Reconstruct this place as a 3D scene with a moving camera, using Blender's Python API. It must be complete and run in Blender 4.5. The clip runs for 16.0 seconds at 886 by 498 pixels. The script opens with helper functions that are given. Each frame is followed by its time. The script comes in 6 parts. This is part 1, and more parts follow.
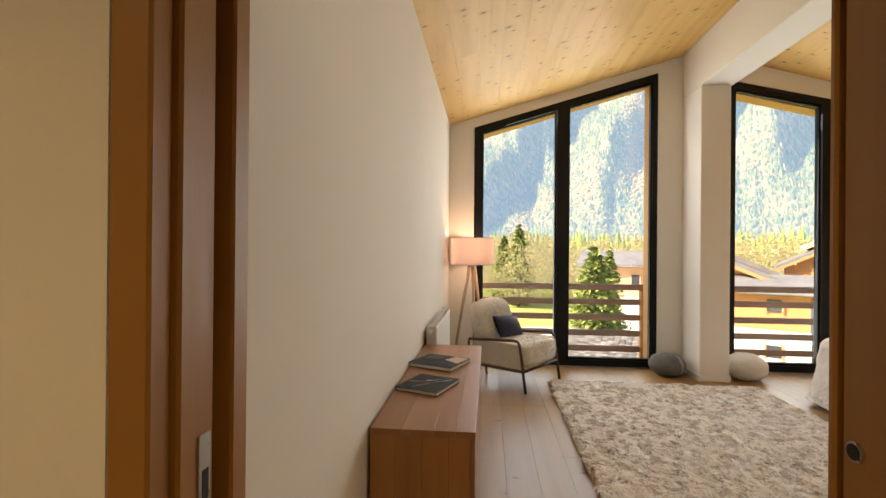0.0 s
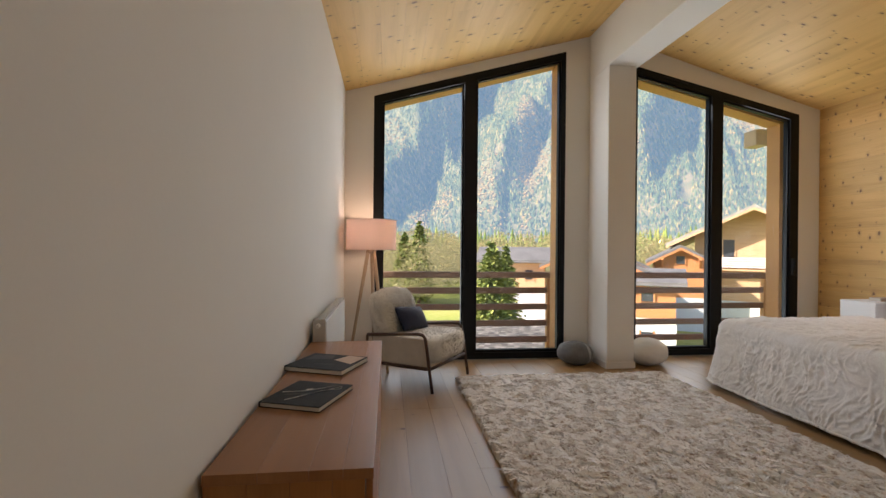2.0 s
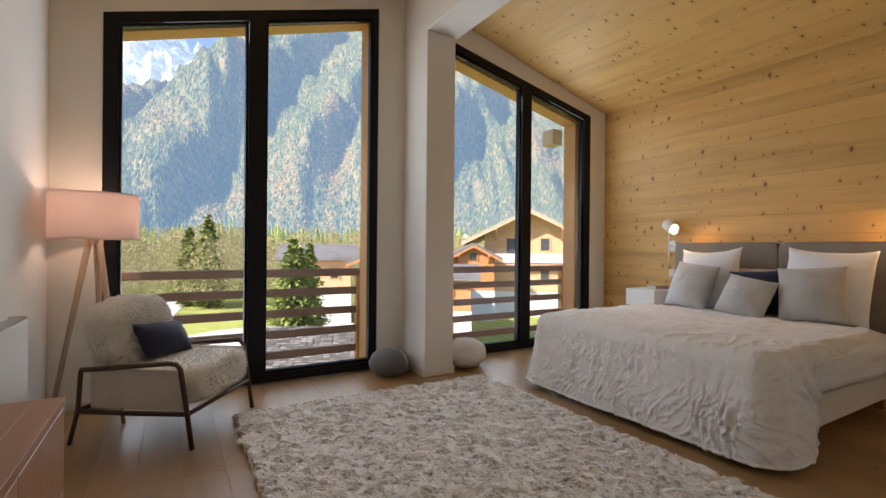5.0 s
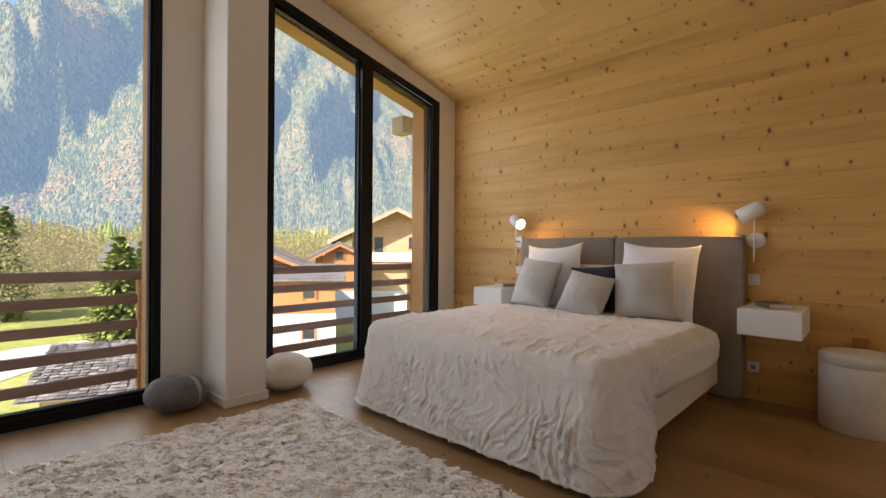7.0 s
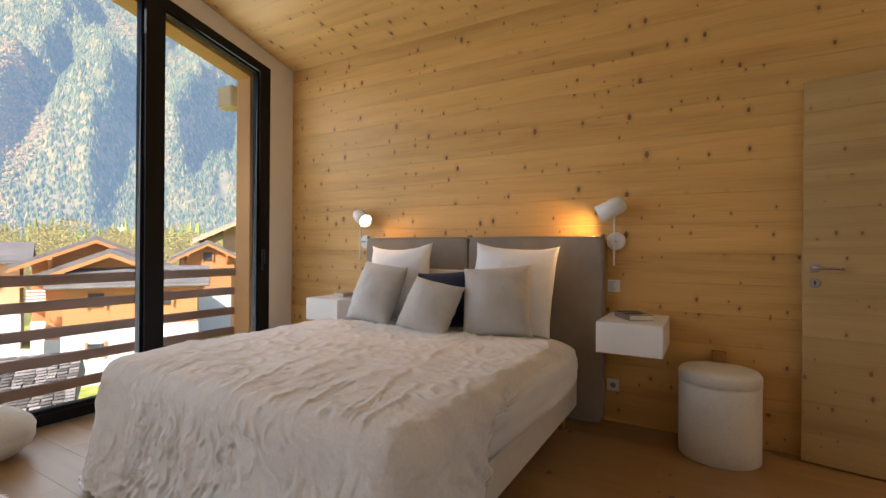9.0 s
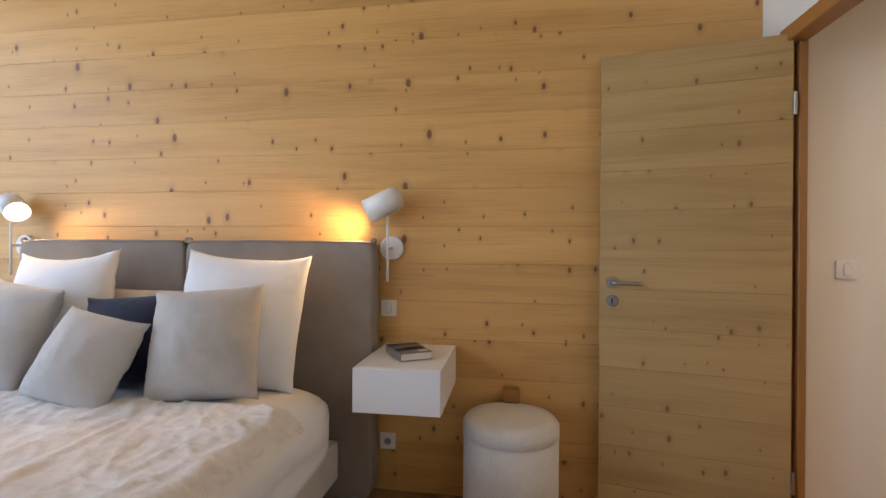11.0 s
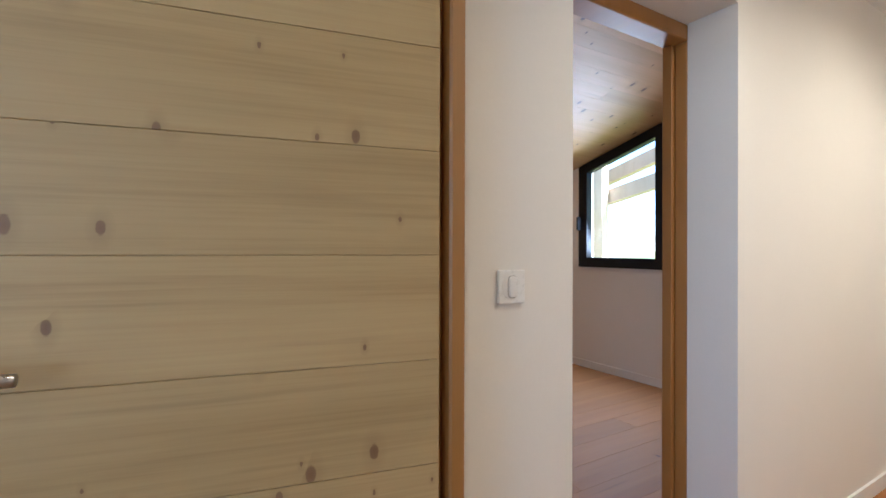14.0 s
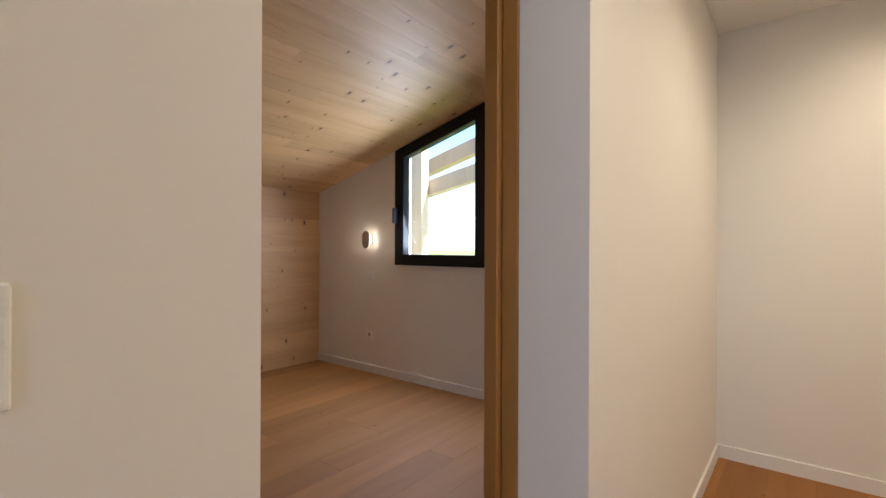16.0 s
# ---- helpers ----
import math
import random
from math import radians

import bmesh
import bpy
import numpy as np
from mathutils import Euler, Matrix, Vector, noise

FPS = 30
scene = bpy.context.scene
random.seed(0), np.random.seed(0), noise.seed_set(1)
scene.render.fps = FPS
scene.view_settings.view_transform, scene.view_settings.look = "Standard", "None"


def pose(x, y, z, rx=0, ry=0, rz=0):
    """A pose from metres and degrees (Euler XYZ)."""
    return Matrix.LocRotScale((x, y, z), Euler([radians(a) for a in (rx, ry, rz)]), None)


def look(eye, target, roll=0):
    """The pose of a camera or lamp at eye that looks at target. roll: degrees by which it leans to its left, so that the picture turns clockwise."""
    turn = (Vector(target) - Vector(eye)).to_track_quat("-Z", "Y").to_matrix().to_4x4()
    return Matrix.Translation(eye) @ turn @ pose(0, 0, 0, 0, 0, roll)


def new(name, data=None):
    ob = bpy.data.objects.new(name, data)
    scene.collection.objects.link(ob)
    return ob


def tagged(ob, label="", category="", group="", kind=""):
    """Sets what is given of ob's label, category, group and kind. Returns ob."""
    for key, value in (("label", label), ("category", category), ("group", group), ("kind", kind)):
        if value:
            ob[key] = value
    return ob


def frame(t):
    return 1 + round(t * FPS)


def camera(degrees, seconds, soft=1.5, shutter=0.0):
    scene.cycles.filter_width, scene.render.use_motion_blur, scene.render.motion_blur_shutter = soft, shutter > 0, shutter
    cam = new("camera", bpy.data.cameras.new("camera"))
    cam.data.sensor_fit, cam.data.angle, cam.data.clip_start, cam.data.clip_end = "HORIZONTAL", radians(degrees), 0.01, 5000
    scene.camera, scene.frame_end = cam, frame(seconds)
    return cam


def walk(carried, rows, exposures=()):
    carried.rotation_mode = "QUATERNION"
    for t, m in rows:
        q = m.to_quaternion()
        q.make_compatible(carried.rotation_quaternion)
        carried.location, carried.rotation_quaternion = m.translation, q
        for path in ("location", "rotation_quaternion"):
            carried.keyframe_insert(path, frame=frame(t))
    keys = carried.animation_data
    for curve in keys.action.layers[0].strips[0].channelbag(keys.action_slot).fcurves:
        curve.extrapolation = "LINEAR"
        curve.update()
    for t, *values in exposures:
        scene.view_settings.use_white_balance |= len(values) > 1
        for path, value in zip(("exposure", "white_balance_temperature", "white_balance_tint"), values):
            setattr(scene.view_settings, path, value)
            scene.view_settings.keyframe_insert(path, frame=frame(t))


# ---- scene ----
cam = camera(87.75, 16.0)
ROWS = [
    (0, 0.378, 0.738, 1.389, 5.55, 0.10, -0.49),
    (0.5, 0.357, 0.874, 1.363, 1.74, 0.05, -0.49),
    (1, 0.348, 1.036, 1.324, -1.09, -0.00, -0.51),
    (1.5, 0.358, 1.184, 1.271, -3.49, 0.02, -0.51),
    (2, 0.368, 1.344, 1.244, -6.81, -0.07, -0.55),
    (2.5, 0.381, 1.488, 1.230, -10.38, -0.00, -0.46),
    (3, 0.413, 1.635, 1.214, -14.40, -0.01, -0.47),
    (5.5, 0.770, 2.308, 1.183, -34.78, -0.12, -0.44),
    (6, 0.939, 2.366, 1.193, -38.85, -0.18, -0.34),
    (6.5, 1.101, 2.452, 1.176, -42.55, -0.22, -0.36),
    (7, 1.326, 2.543, 1.156, -46.56, -0.07, -0.41),
    (7.5, 1.536, 2.605, 1.148, -49.99, -0.08, -0.36),
    (8, 1.777, 2.663, 1.156, -53.19, -0.15, -0.23),
    (8.2, 1.890, 2.692, 1.154, -54.32, -0.18, -0.30),
    (10.3, 2.888, 2.685, 1.224, -72.59, 0.01, -0.32),
    (10.5, 3.012, 2.666, 1.227, -74.75, -0.13, -0.36),
    (11, 3.310, 2.631, 1.233, -81.46, -0.02, -0.42),
    (11.5, 3.587, 2.569, 1.234, -87.37, -0.00, -0.35),
    (12, 3.867, 2.462, 1.241, -93.10, 0.05, -0.26),
    (12.5, 4.110, 2.366, 1.245, -99.37, -0.04, -0.20),
    (13, 4.329, 2.225, 1.245, -106.42, 0.08, -0.19),
    (13.5, 4.513, 2.065, 1.249, -113.33, 0.05, -0.15),
    (14, 4.678, 1.917, 1.244, -121.17, 0.12, -0.16),
    (14.5, 4.808, 1.795, 1.240, -128.19, -0.02, -0.20),
    (15, 4.938, 1.617, 1.225, -134.33, 0.01, -0.14),
    (15.6, 5.078, 1.390, 1.224, -138.61, 0.00, -0.17),
    (16, 5.153, 1.215, 1.218, -141.93, 0.04, -0.21),
]
EXPOSURE = [
    (0.0, 1.68, 7700, 14),
    (1.0, 1.38, 7500, 14),
    (1.6, 1.05, 7000, 15),
    (3.0, 1.05, 6500, 14),
    (5.5, 0.98, 6450, 16),
    (8.0, 1.05, 6850, 18),
    (10.5, 1.45, 5900, 15),
    (11.5, 1.9, 5200, 13),
    (12.1, 2.12, 4650, 10),
    (12.7, 2.35, 4350, 8),
    (13.5, 2.2, 4650, 8),
    (14.4, 2.02, 4850, 9),
    (15.0, 1.92, 5100, 9),
    (16.0, 1.72, 5350, 9),
]
walk(cam, [(t, pose(x, y, z, 90 + pitch, roll, yaw)) for t, x, y, z, yaw, pitch, roll in ROWS], EXPOSURE)

# ---- sky, sun and the large lights ----
SUN_TO = Vector((-0.80, -0.14, 0.55)).normalized()
world = bpy.data.worlds.new("world")
scene.world = world
world.use_nodes = True
wn = world.node_tree
sky = wn.nodes.new("ShaderNodeTexSky")
sky.sky_type = 'NISHITA'
sky.sun_disc = False
sky.sun_elevation = math.asin(SUN_TO.z)
sky.sun_rotation = math.atan2(SUN_TO.x, SUN_TO.y)
sky.altitude = 1000
wn.nodes["Background"].inputs["Strength"].default_value = 0.15
wn.links.new(sky.outputs["Color"], wn.nodes["Background"].inputs["Color"])


def sun_lamp():
    d = bpy.data.lights.new("sun", 'SUN')
    d.energy, d.angle, d.color = 5.0, radians(0.5), (1.0, 0.93, 0.82)
    o = new("sun", d)
    o.matrix_world = look((0, 0, 30), Vector((0, 0, 30)) - SUN_TO)


def area_lamp(name, eye, target, w, h, watts, color):
    d = bpy.data.lights.new(name, 'AREA')
    d.shape, d.size, d.size_y, d.energy, d.color = 'RECTANGLE', w, h, watts, color
    o = new(name, d)
    o.matrix_world = look(eye, target)
    return o


def point_lamp(name, at, watts, color, radius=0.03):
    d = bpy.data.lights.new(name, 'POINT')
    d.energy, d.color, d.shadow_soft_size = watts, color, radius
    o = new(name, d)
    o.location = at
    return o


sun_lamp()
# sky light that enters through the window openings
area_lamp("window_sky_light", (1.29, 6.446, 1.62), (1.29, 0.0, 1.45), 1.95, 2.9, 21, (0.80, 0.91, 1.0))
area_lamp("window_sky_light", (4.24, 6.446, 1.58), (4.24, 0.0, 1.40), 1.90, 2.8, 21, (0.80, 0.91, 1.0))
area_lamp("far_window_sky_light", (7.67, -1.955, 1.46), (7.67, 3.0, -0.6), 0.75, 0.5, 11, (0.95, 0.97, 1.0))

# ---- materials ----
def start_mat(name):
    m = bpy.data.materials.new(name)
    m.use_nodes = True
    nt = m.node_tree
    return m, nt, nt.nodes["Principled BSDF"]


def node(nt, kind, **values):
    n = nt.nodes.new("ShaderNode" + kind)
    for key, value in values.items():
        if key in n.inputs:
            n.inputs[key].default_value = value
        else:
            n.inputs[key.replace("_", " ")].default_value = value
    return n


def ramp(nt, source, stops):
    r = nt.nodes.new("ShaderNodeValToRGB")
    els = r.color_ramp.elements
    while len(els) < len(stops):
        els.new(0.5)
    for e, (p, c) in zip(els, stops):
        e.position = p
        e.color = (*c, 1) if isinstance(c, tuple) else (c, c, c, 1)
    nt.links.new(source, r.inputs["Fac"])
    return r.outputs["Color"]


def mix(nt, fac, a, b, how='MIX'):
    n = nt.nodes.new("ShaderNodeMixRGB")
    n.blend_type = how
    for sock, v in zip(n.inputs, (fac, a, b)):
        if isinstance(v, bpy.types.NodeSocket):
            nt.links.new(v, sock)
        else:
            sock.default_value = (*v, 1) if isinstance(v, tuple) else v
    return n.outputs["Color"]


def calc(nt, how, a, b):
    n = nt.nodes.new("ShaderNodeMath")
    n.operation = how
    for sock, v in zip(n.inputs, (a, b)):
        if isinstance(v, bpy.types.NodeSocket):
            nt.links.new(v, sock)
        else:
            sock.default_value = v
    return n.outputs["Value"]


def bump(nt, bsdf, height, strength=0.2, distance=0.005):
    b = node(nt, "Bump", Strength=strength, Distance=distance)
    nt.links.new(height, b.inputs["Height"])
    nt.links.new(b.outputs["Normal"], bsdf.inputs["Normal"])


def grain_vector(nt, along, across, per_piece):
    """Two in-plane coordinates, shifted for each piece."""
    co = nt.nodes.new("ShaderNodeTexCoord").outputs["Object"]
    sep = nt.nodes.new("ShaderNodeSeparateXYZ")
    nt.links.new(co, sep.inputs[0])
    u, v = sep.outputs["XYZ".index(along)], sep.outputs["XYZ".index(across)]
    if per_piece == "object":
        rnd = nt.nodes.new("ShaderNodeObjectInfo").outputs["Random"]
    else:
        rnd = nt.nodes.new("ShaderNodeNewGeometry").outputs["Random Per Island"]
    u = calc(nt, 'ADD', u, calc(nt, 'MULTIPLY', rnd, 37.0))
    v = calc(nt, 'ADD', v, calc(nt, 'MULTIPLY', rnd, 11.0))
    return u, v, rnd


def wood(name, light, mid, dark, along='Y', across='Z', knots=0.0, per_piece="object", rough=0.5, streak=0.5, spread=0.25, knot_size=0.075, knot_scale=3.6, knot_color=(0.10, 0.045, 0.02)):
    m, nt, bsdf = start_mat(name)
    u, v, rnd = grain_vector(nt, along, across, per_piece)
    # slow wander of the grain
    cv = nt.nodes.new("ShaderNodeCombineXYZ")
    nt.links.new(calc(nt, 'MULTIPLY', u, 0.9), cv.inputs[0])
    nt.links.new(calc(nt, 'MULTIPLY', v, 9.0), cv.inputs[1])
    broad = node(nt, "TexNoise", Scale=1.0, Detail=3.0, Roughness=0.55, Distortion=0.6)
    nt.links.new(cv.outputs[0], broad.inputs["Vector"])
    cf = nt.nodes.new("ShaderNodeCombineXYZ")
    nt.links.new(calc(nt, 'MULTIPLY', u, 3.0), cf.inputs[0])
    nt.links.new(calc(nt, 'MULTIPLY', v, 130.0), cf.inputs[1])
    fine = node(nt, "TexNoise", Scale=1.0, Detail=4.0, Roughness=0.65, Distortion=0.3)
    nt.links.new(cf.outputs[0], fine.inputs["Vector"])
    g = mix(nt, 0.45, broad.outputs["Fac"], fine.outputs["Fac"])
    base = ramp(nt, g, [(0.30, dark), (0.50, mid), (0.68, light)])
    base = mix(nt, streak, mid, base)
    # each piece a little lighter or darker
    tone = ramp(nt, rnd, [(0.0, 1.0 - spread), (1.0, 1.0 + 0.0)])
    base = mix(nt, 1.0, base, tone, 'MULTIPLY')
    cd = nt.nodes.new("ShaderNodeCombineXYZ")
    nt.links.new(calc(nt, 'MULTIPLY', u, 0.55), cd.inputs[0])
    nt.links.new(calc(nt, 'MULTIPLY', v, 6.5), cd.inputs[1])
    drift = node(nt, "TexNoise", Scale=1.0, Detail=2.0, Distortion=0.3)
    nt.links.new(cd.outputs[0], drift.inputs["Vector"])
    base = mix(nt, 1.0, base, ramp(nt, drift.outputs["Fac"], [(0.28, (0.88, 0.85, 0.80)), (0.50, 1.0)]), 'MULTIPLY')
    if knots:
        # resin streaks and drying cracks along the grain
        cc = nt.nodes.new("ShaderNodeCombineXYZ")
        nt.links.new(calc(nt, 'MULTIPLY', u, 2.2), cc.inputs[0])
        nt.links.new(calc(nt, 'MULTIPLY', v, 42.0), cc.inputs[1])
        crack = node(nt, "TexNoise", Scale=1.0, Detail=2.0, Distortion=0.4)
        nt.links.new(cc.outputs[0], crack.inputs["Vector"])
        base = mix(nt, ramp(nt, crack.outputs["Fac"], [(0.64, 0.0), (0.80, 0.34)]), base, tuple(c * 0.55 for c in dark))
        ck = nt.nodes.new("ShaderNodeCombineXYZ")
        wob = node(nt, "TexNoise", Scale=14.0, Detail=2.0)
        nt.links.new(cv.outputs[0], wob.inputs["Vector"])
        nt.links.new(calc(nt, 'MULTIPLY', u, knot_scale * 1.75), ck.inputs[0])
        nt.links.new(calc(nt, 'ADD', calc(nt, 'MULTIPLY', v, knot_scale), calc(nt, 'MULTIPLY', wob.outputs["Fac"], 0.06)), ck.inputs[1])
        vo = node(nt, "TexVoronoi", Scale=1.0, Randomness=1.0)
        vo.voronoi_dimensions = '2D'
        nt.links.new(ck.outputs[0], vo.inputs["Vector"])
        sep = nt.nodes.new("ShaderNodeSeparateColor")
        nt.links.new(vo.outputs["Color"], sep.inputs[0])
        size = calc(nt, 'MULTIPLY', calc(nt, 'POWER', sep.outputs[0], 2.6), knot_size)
        gate = calc(nt, 'GREATER_THAN', sep.outputs[1], 1.0 - knots)
        near = calc(nt, 'MULTIPLY', gate, calc(nt, 'ADD', size, knot_size * 0.36))
        rel = calc(nt, 'DIVIDE', vo.outputs["Distance"], calc(nt, 'ADD', near, 0.0005))
        ring = ramp(nt, rel, [(0.0, 0.95), (0.75, 0.85), (1.0, 0.0)])
        halo = ramp(nt, calc(nt, 'MULTIPLY', rel, 0.35), [(0.0, 0.45), (1.0, 0.0)])
        base = mix(nt, halo, base, tuple(0.5 * a + 0.5 * b for a, b in zip(dark, knot_color)))
        base = mix(nt, ring, base, knot_color)
    nt.links.new(base, bsdf.inputs["Base Color"])
    bsdf.inputs["Roughness"].default_value = rough
    nt.links.new(ramp(nt, fine.outputs["Fac"], [(0.2, rough - 0.1), (0.8, rough + 0.12)]), bsdf.inputs["Roughness"])
    bump(nt, bsdf, fine.outputs["Fac"], 0.12, 0.002)
    return m


def plain(name, color, rough=0.6, metal=0.0, vary=0.08, scale=6.0, grain=60.0, relief=0.1, sheen=0.0):
    """Paint, plaster, metal or leather: two scales of variation and a fine relief."""
    m, nt, bsdf = start_mat(name)
    co = nt.nodes.new("ShaderNodeTexCoord").outputs["Object"]
    a = node(nt, "TexNoise", Scale=scale, Detail=4.0, Roughness=0.6)
    b = node(nt, "TexNoise", Scale=grain, Detail=3.0, Roughness=0.6)
    nt.links.new(co, a.inputs["Vector"])
    nt.links.new(co, b.inputs["Vector"])
    lo = tuple(c * (1 - vary) for c in color)
    hi = tuple(min(1.0, c * (1 + vary * 0.6)) for c in color)
    g = mix(nt, 0.35, a.outputs["Fac"], b.outputs["Fac"])
    nt.links.new(ramp(nt, g, [(0.3, lo), (0.7, hi)]), bsdf.inputs["Base Color"])
    nt.links.new(ramp(nt, b.outputs["Fac"], [(0.25, max(0.03, rough - 0.08)), (0.75, min(1.0, rough + 0.08))]), bsdf.inputs["Roughness"])
    bsdf.inputs["Metallic"].default_value = metal
    if sheen:
        bsdf.inputs["Sheen Weight"].default_value = sheen
    bump(nt, bsdf, b.outputs["Fac"], relief, 0.003)
    return m


def fabric(name, color, weave=420.0, vary=0.18, rough=0.9, crease=0.25):
    m, nt, bsdf = start_mat(name)
    co = nt.nodes.new("ShaderNodeTexCoord").outputs["Object"]
    w = node(nt, "TexNoise", Scale=weave, Detail=1.0)
    s = node(nt, "TexNoise", Scale=9.0, Detail=4.0, Roughness=0.6)
    for n in (w, s):
        nt.links.new(co, n.inputs["Vector"])
    g = mix(nt, 0.5, w.outputs["Fac"], s.outputs["Fac"])
    nt.links.new(ramp(nt, g, [(0.32, tuple(c * (1 - vary) for c in color)), (0.68, tuple(min(1, c * (1 + vary * 0.5)) for c in color))]), bsdf.inputs["Base Color"])
    bsdf.inputs["Roughness"].default_value = rough
    bsdf.inputs["Sheen Weight"].default_value = 0.15
    bump(nt, bsdf, g, crease, 0.004)
    return m


def fur(name, light, dark, scale=22.0):
    """Short fur: streaky noise in colour and relief."""
    m, nt, bsdf = start_mat(name)
    co = nt.nodes.new("ShaderNodeTexCoord").outputs["Object"]
    big = node(nt, "TexNoise", Scale=scale * 0.3, Detail=3.0, Roughness=0.6, Distortion=1.2)
    hair = node(nt, "TexNoise", Scale=scale * 5, Detail=4.0, Roughness=0.7, Distortion=0.8)
    for n in (big, hair):
        nt.links.new(co, n.inputs["Vector"])
    g = mix(nt, 0.5, big.outputs["Fac"], hair.outputs["Fac"])
    nt.links.new(ramp(nt, g, [(0.30, dark), (0.60, light)]), bsdf.inputs["Base Color"])
    bsdf.inputs["Roughness"].default_value = 0.95
    bsdf.inputs["Sheen Weight"].default_value = 0.3
    bump(nt, bsdf, g, 0.45, 0.008)
    return m


def island(name, stops, rough=0.9, fine=30.0):
    """Colour by random piece of one joined mesh, with a little noise."""
    m, nt, bsdf = start_mat(name)
    rnd = nt.nodes.new("ShaderNodeNewGeometry").outputs["Random Per Island"]
    co = nt.nodes.new("ShaderNodeTexCoord").outputs["Object"]
    n = node(nt, "TexNoise", Scale=fine, Detail=2.0)
    nt.links.new(co, n.inputs["Vector"])
    c = ramp(nt, rnd, stops)
    c = mix(nt, 1.0, c, ramp(nt, n.outputs["Fac"], [(0.3, 0.7), (0.7, 1.15)]), 'MULTIPLY')
    nt.links.new(c, bsdf.inputs["Base Color"])
    bsdf.inputs["Roughness"].default_value = rough
    return m


def glow(name, color, strength):
    m, nt, bsdf = start_mat(name)
    bsdf.inputs["Base Color"].default_value = (*color, 1)
    bsdf.inputs["Emission Color"].default_value = (*color, 1)
    bsdf.inputs["Emission Strength"].default_value = strength
    return m


def pane_glass(name):
    m, nt, bsdf = start_mat(name)
    nt.nodes.remove(bsdf)
    out = nt.nodes["Material Output"]
    t = node(nt, "BsdfTransparent")
    g = node(nt, "BsdfGlossy", Roughness=0.0)
    f = node(nt, "Fresnel", IOR=1.3)
    mx = nt.nodes.new("ShaderNodeMixShader")
    nt.links.new(f.outputs[0], mx.inputs[0])
    nt.links.new(t.outputs[0], mx.inputs[1])
    nt.links.new(g.outputs[0], mx.inputs[2])
    nt.links.new(mx.outputs[0], out.inputs["Surface"])
    return m


PINE_L, PINE_M, PINE_D = (0.80, 0.50, 0.175), (0.72, 0.42, 0.13), (0.50, 0.26, 0.07)
MAT_PINE_WALL = wood("pine_wall_boards", PINE_L, PINE_M, PINE_D, 'Y', 'Z', knots=0.58, spread=0.17, streak=0.72, knot_scale=5.2, knot_size=0.105, knot_color=(0.17, 0.075, 0.028))
MAT_PINE_CEIL = wood("pine_ceiling_boards", (0.80, 0.53, 0.20), (0.73, 0.455, 0.155), (0.56, 0.31, 0.09), 'Y', 'X', knots=0.6, per_piece="island", spread=0.06, knot_scale=5.2, knot_size=0.105, knot_color=(0.17, 0.075, 0.028))
MAT_PINE_DOOR = wood("pine_door_boards", (0.55, 0.385, 0.165), (0.48, 0.325, 0.13), (0.34, 0.21, 0.075), 'Y', 'Z', knots=0.5, streak=0.65, spread=0.08, knot_size=0.075, knot_scale=6.0, knot_color=(0.20, 0.105, 0.045))
MAT_PINE_FAR = wood("pine_far_boards", (0.76, 0.52, 0.28), (0.68, 0.43, 0.20), (0.50, 0.28, 0.11), 'Y', 'X', knots=0.5, per_piece="island", spread=0.22)
MAT_PINE_FAR_WALL = wood("pine_far_wall_boards", (0.70, 0.44, 0.20), (0.62, 0.36, 0.15), (0.46, 0.24, 0.09), 'Y', 'Z', knots=0.5, spread=0.2)
MAT_OAK_FLOOR = wood("oak_floor", (0.43, 0.27, 0.12), (0.36, 0.21, 0.085), (0.26, 0.14, 0.05), 'Y', 'X', knots=0.12, rough=0.38, spread=0.22)
# same oak as the bedroom; a warm colour cast is painted into this copy
MAT_OAK_WARM_CAST = wood("oak_floor_warm_cast", (0.44, 0.205, 0.052), (0.36, 0.155, 0.036), (0.25, 0.10, 0.022), 'Y', 'X', knots=0.1, rough=0.68, spread=0.25)
MAT_FRAME_OAK = wood("oak_door_frame", (0.42, 0.21, 0.055), (0.35, 0.165, 0.038), (0.25, 0.11, 0.024), 'Z', 'Y', rough=0.45, spread=0.1)
MAT_DRESSER = wood("oak_dresser", (0.46, 0.225, 0.10), (0.37, 0.17, 0.07), (0.25, 0.105, 0.04), 'Y', 'X', knots=0.1, rough=0.36, spread=0.2)
MAT_DRESSER_SIDE = wood("oak_dresser_side", (0.52, 0.25, 0.085), (0.42, 0.185, 0.06), (0.27, 0.11, 0.035), 'Z', 'X', rough=0.4, spread=0.15)
MAT_WALNUT = wood("walnut", (0.10, 0.045, 0.022), (0.07, 0.03, 0.015), (0.04, 0.016, 0.008), 'Y', 'X', rough=0.4, spread=0.1)
MAT_ASH = wood("pale_ash", (0.55, 0.42, 0.30), (0.47, 0.35, 0.24), (0.38, 0.27, 0.17), 'Z', 'X', rough=0.5, spread=0.1)
MAT_CREAM = wood("cream_larch_post", (0.62, 0.50, 0.36), (0.55, 0.43, 0.30), (0.44, 0.33, 0.22), 'Z', 'X', rough=0.7, spread=0.1)
MAT_LARCH = wood("larch_timber", (0.68, 0.37, 0.16), (0.60, 0.31, 0.13), (0.48, 0.23, 0.09), 'Z', 'X', rough=0.65, spread=0.1)
MAT_LARCH_X = wood("larch_timber_lintel", (0.68, 0.38, 0.16), (0.60, 0.32, 0.13), (0.48, 0.24, 0.09), 'X', 'Y', rough=0.65, spread=0.1)
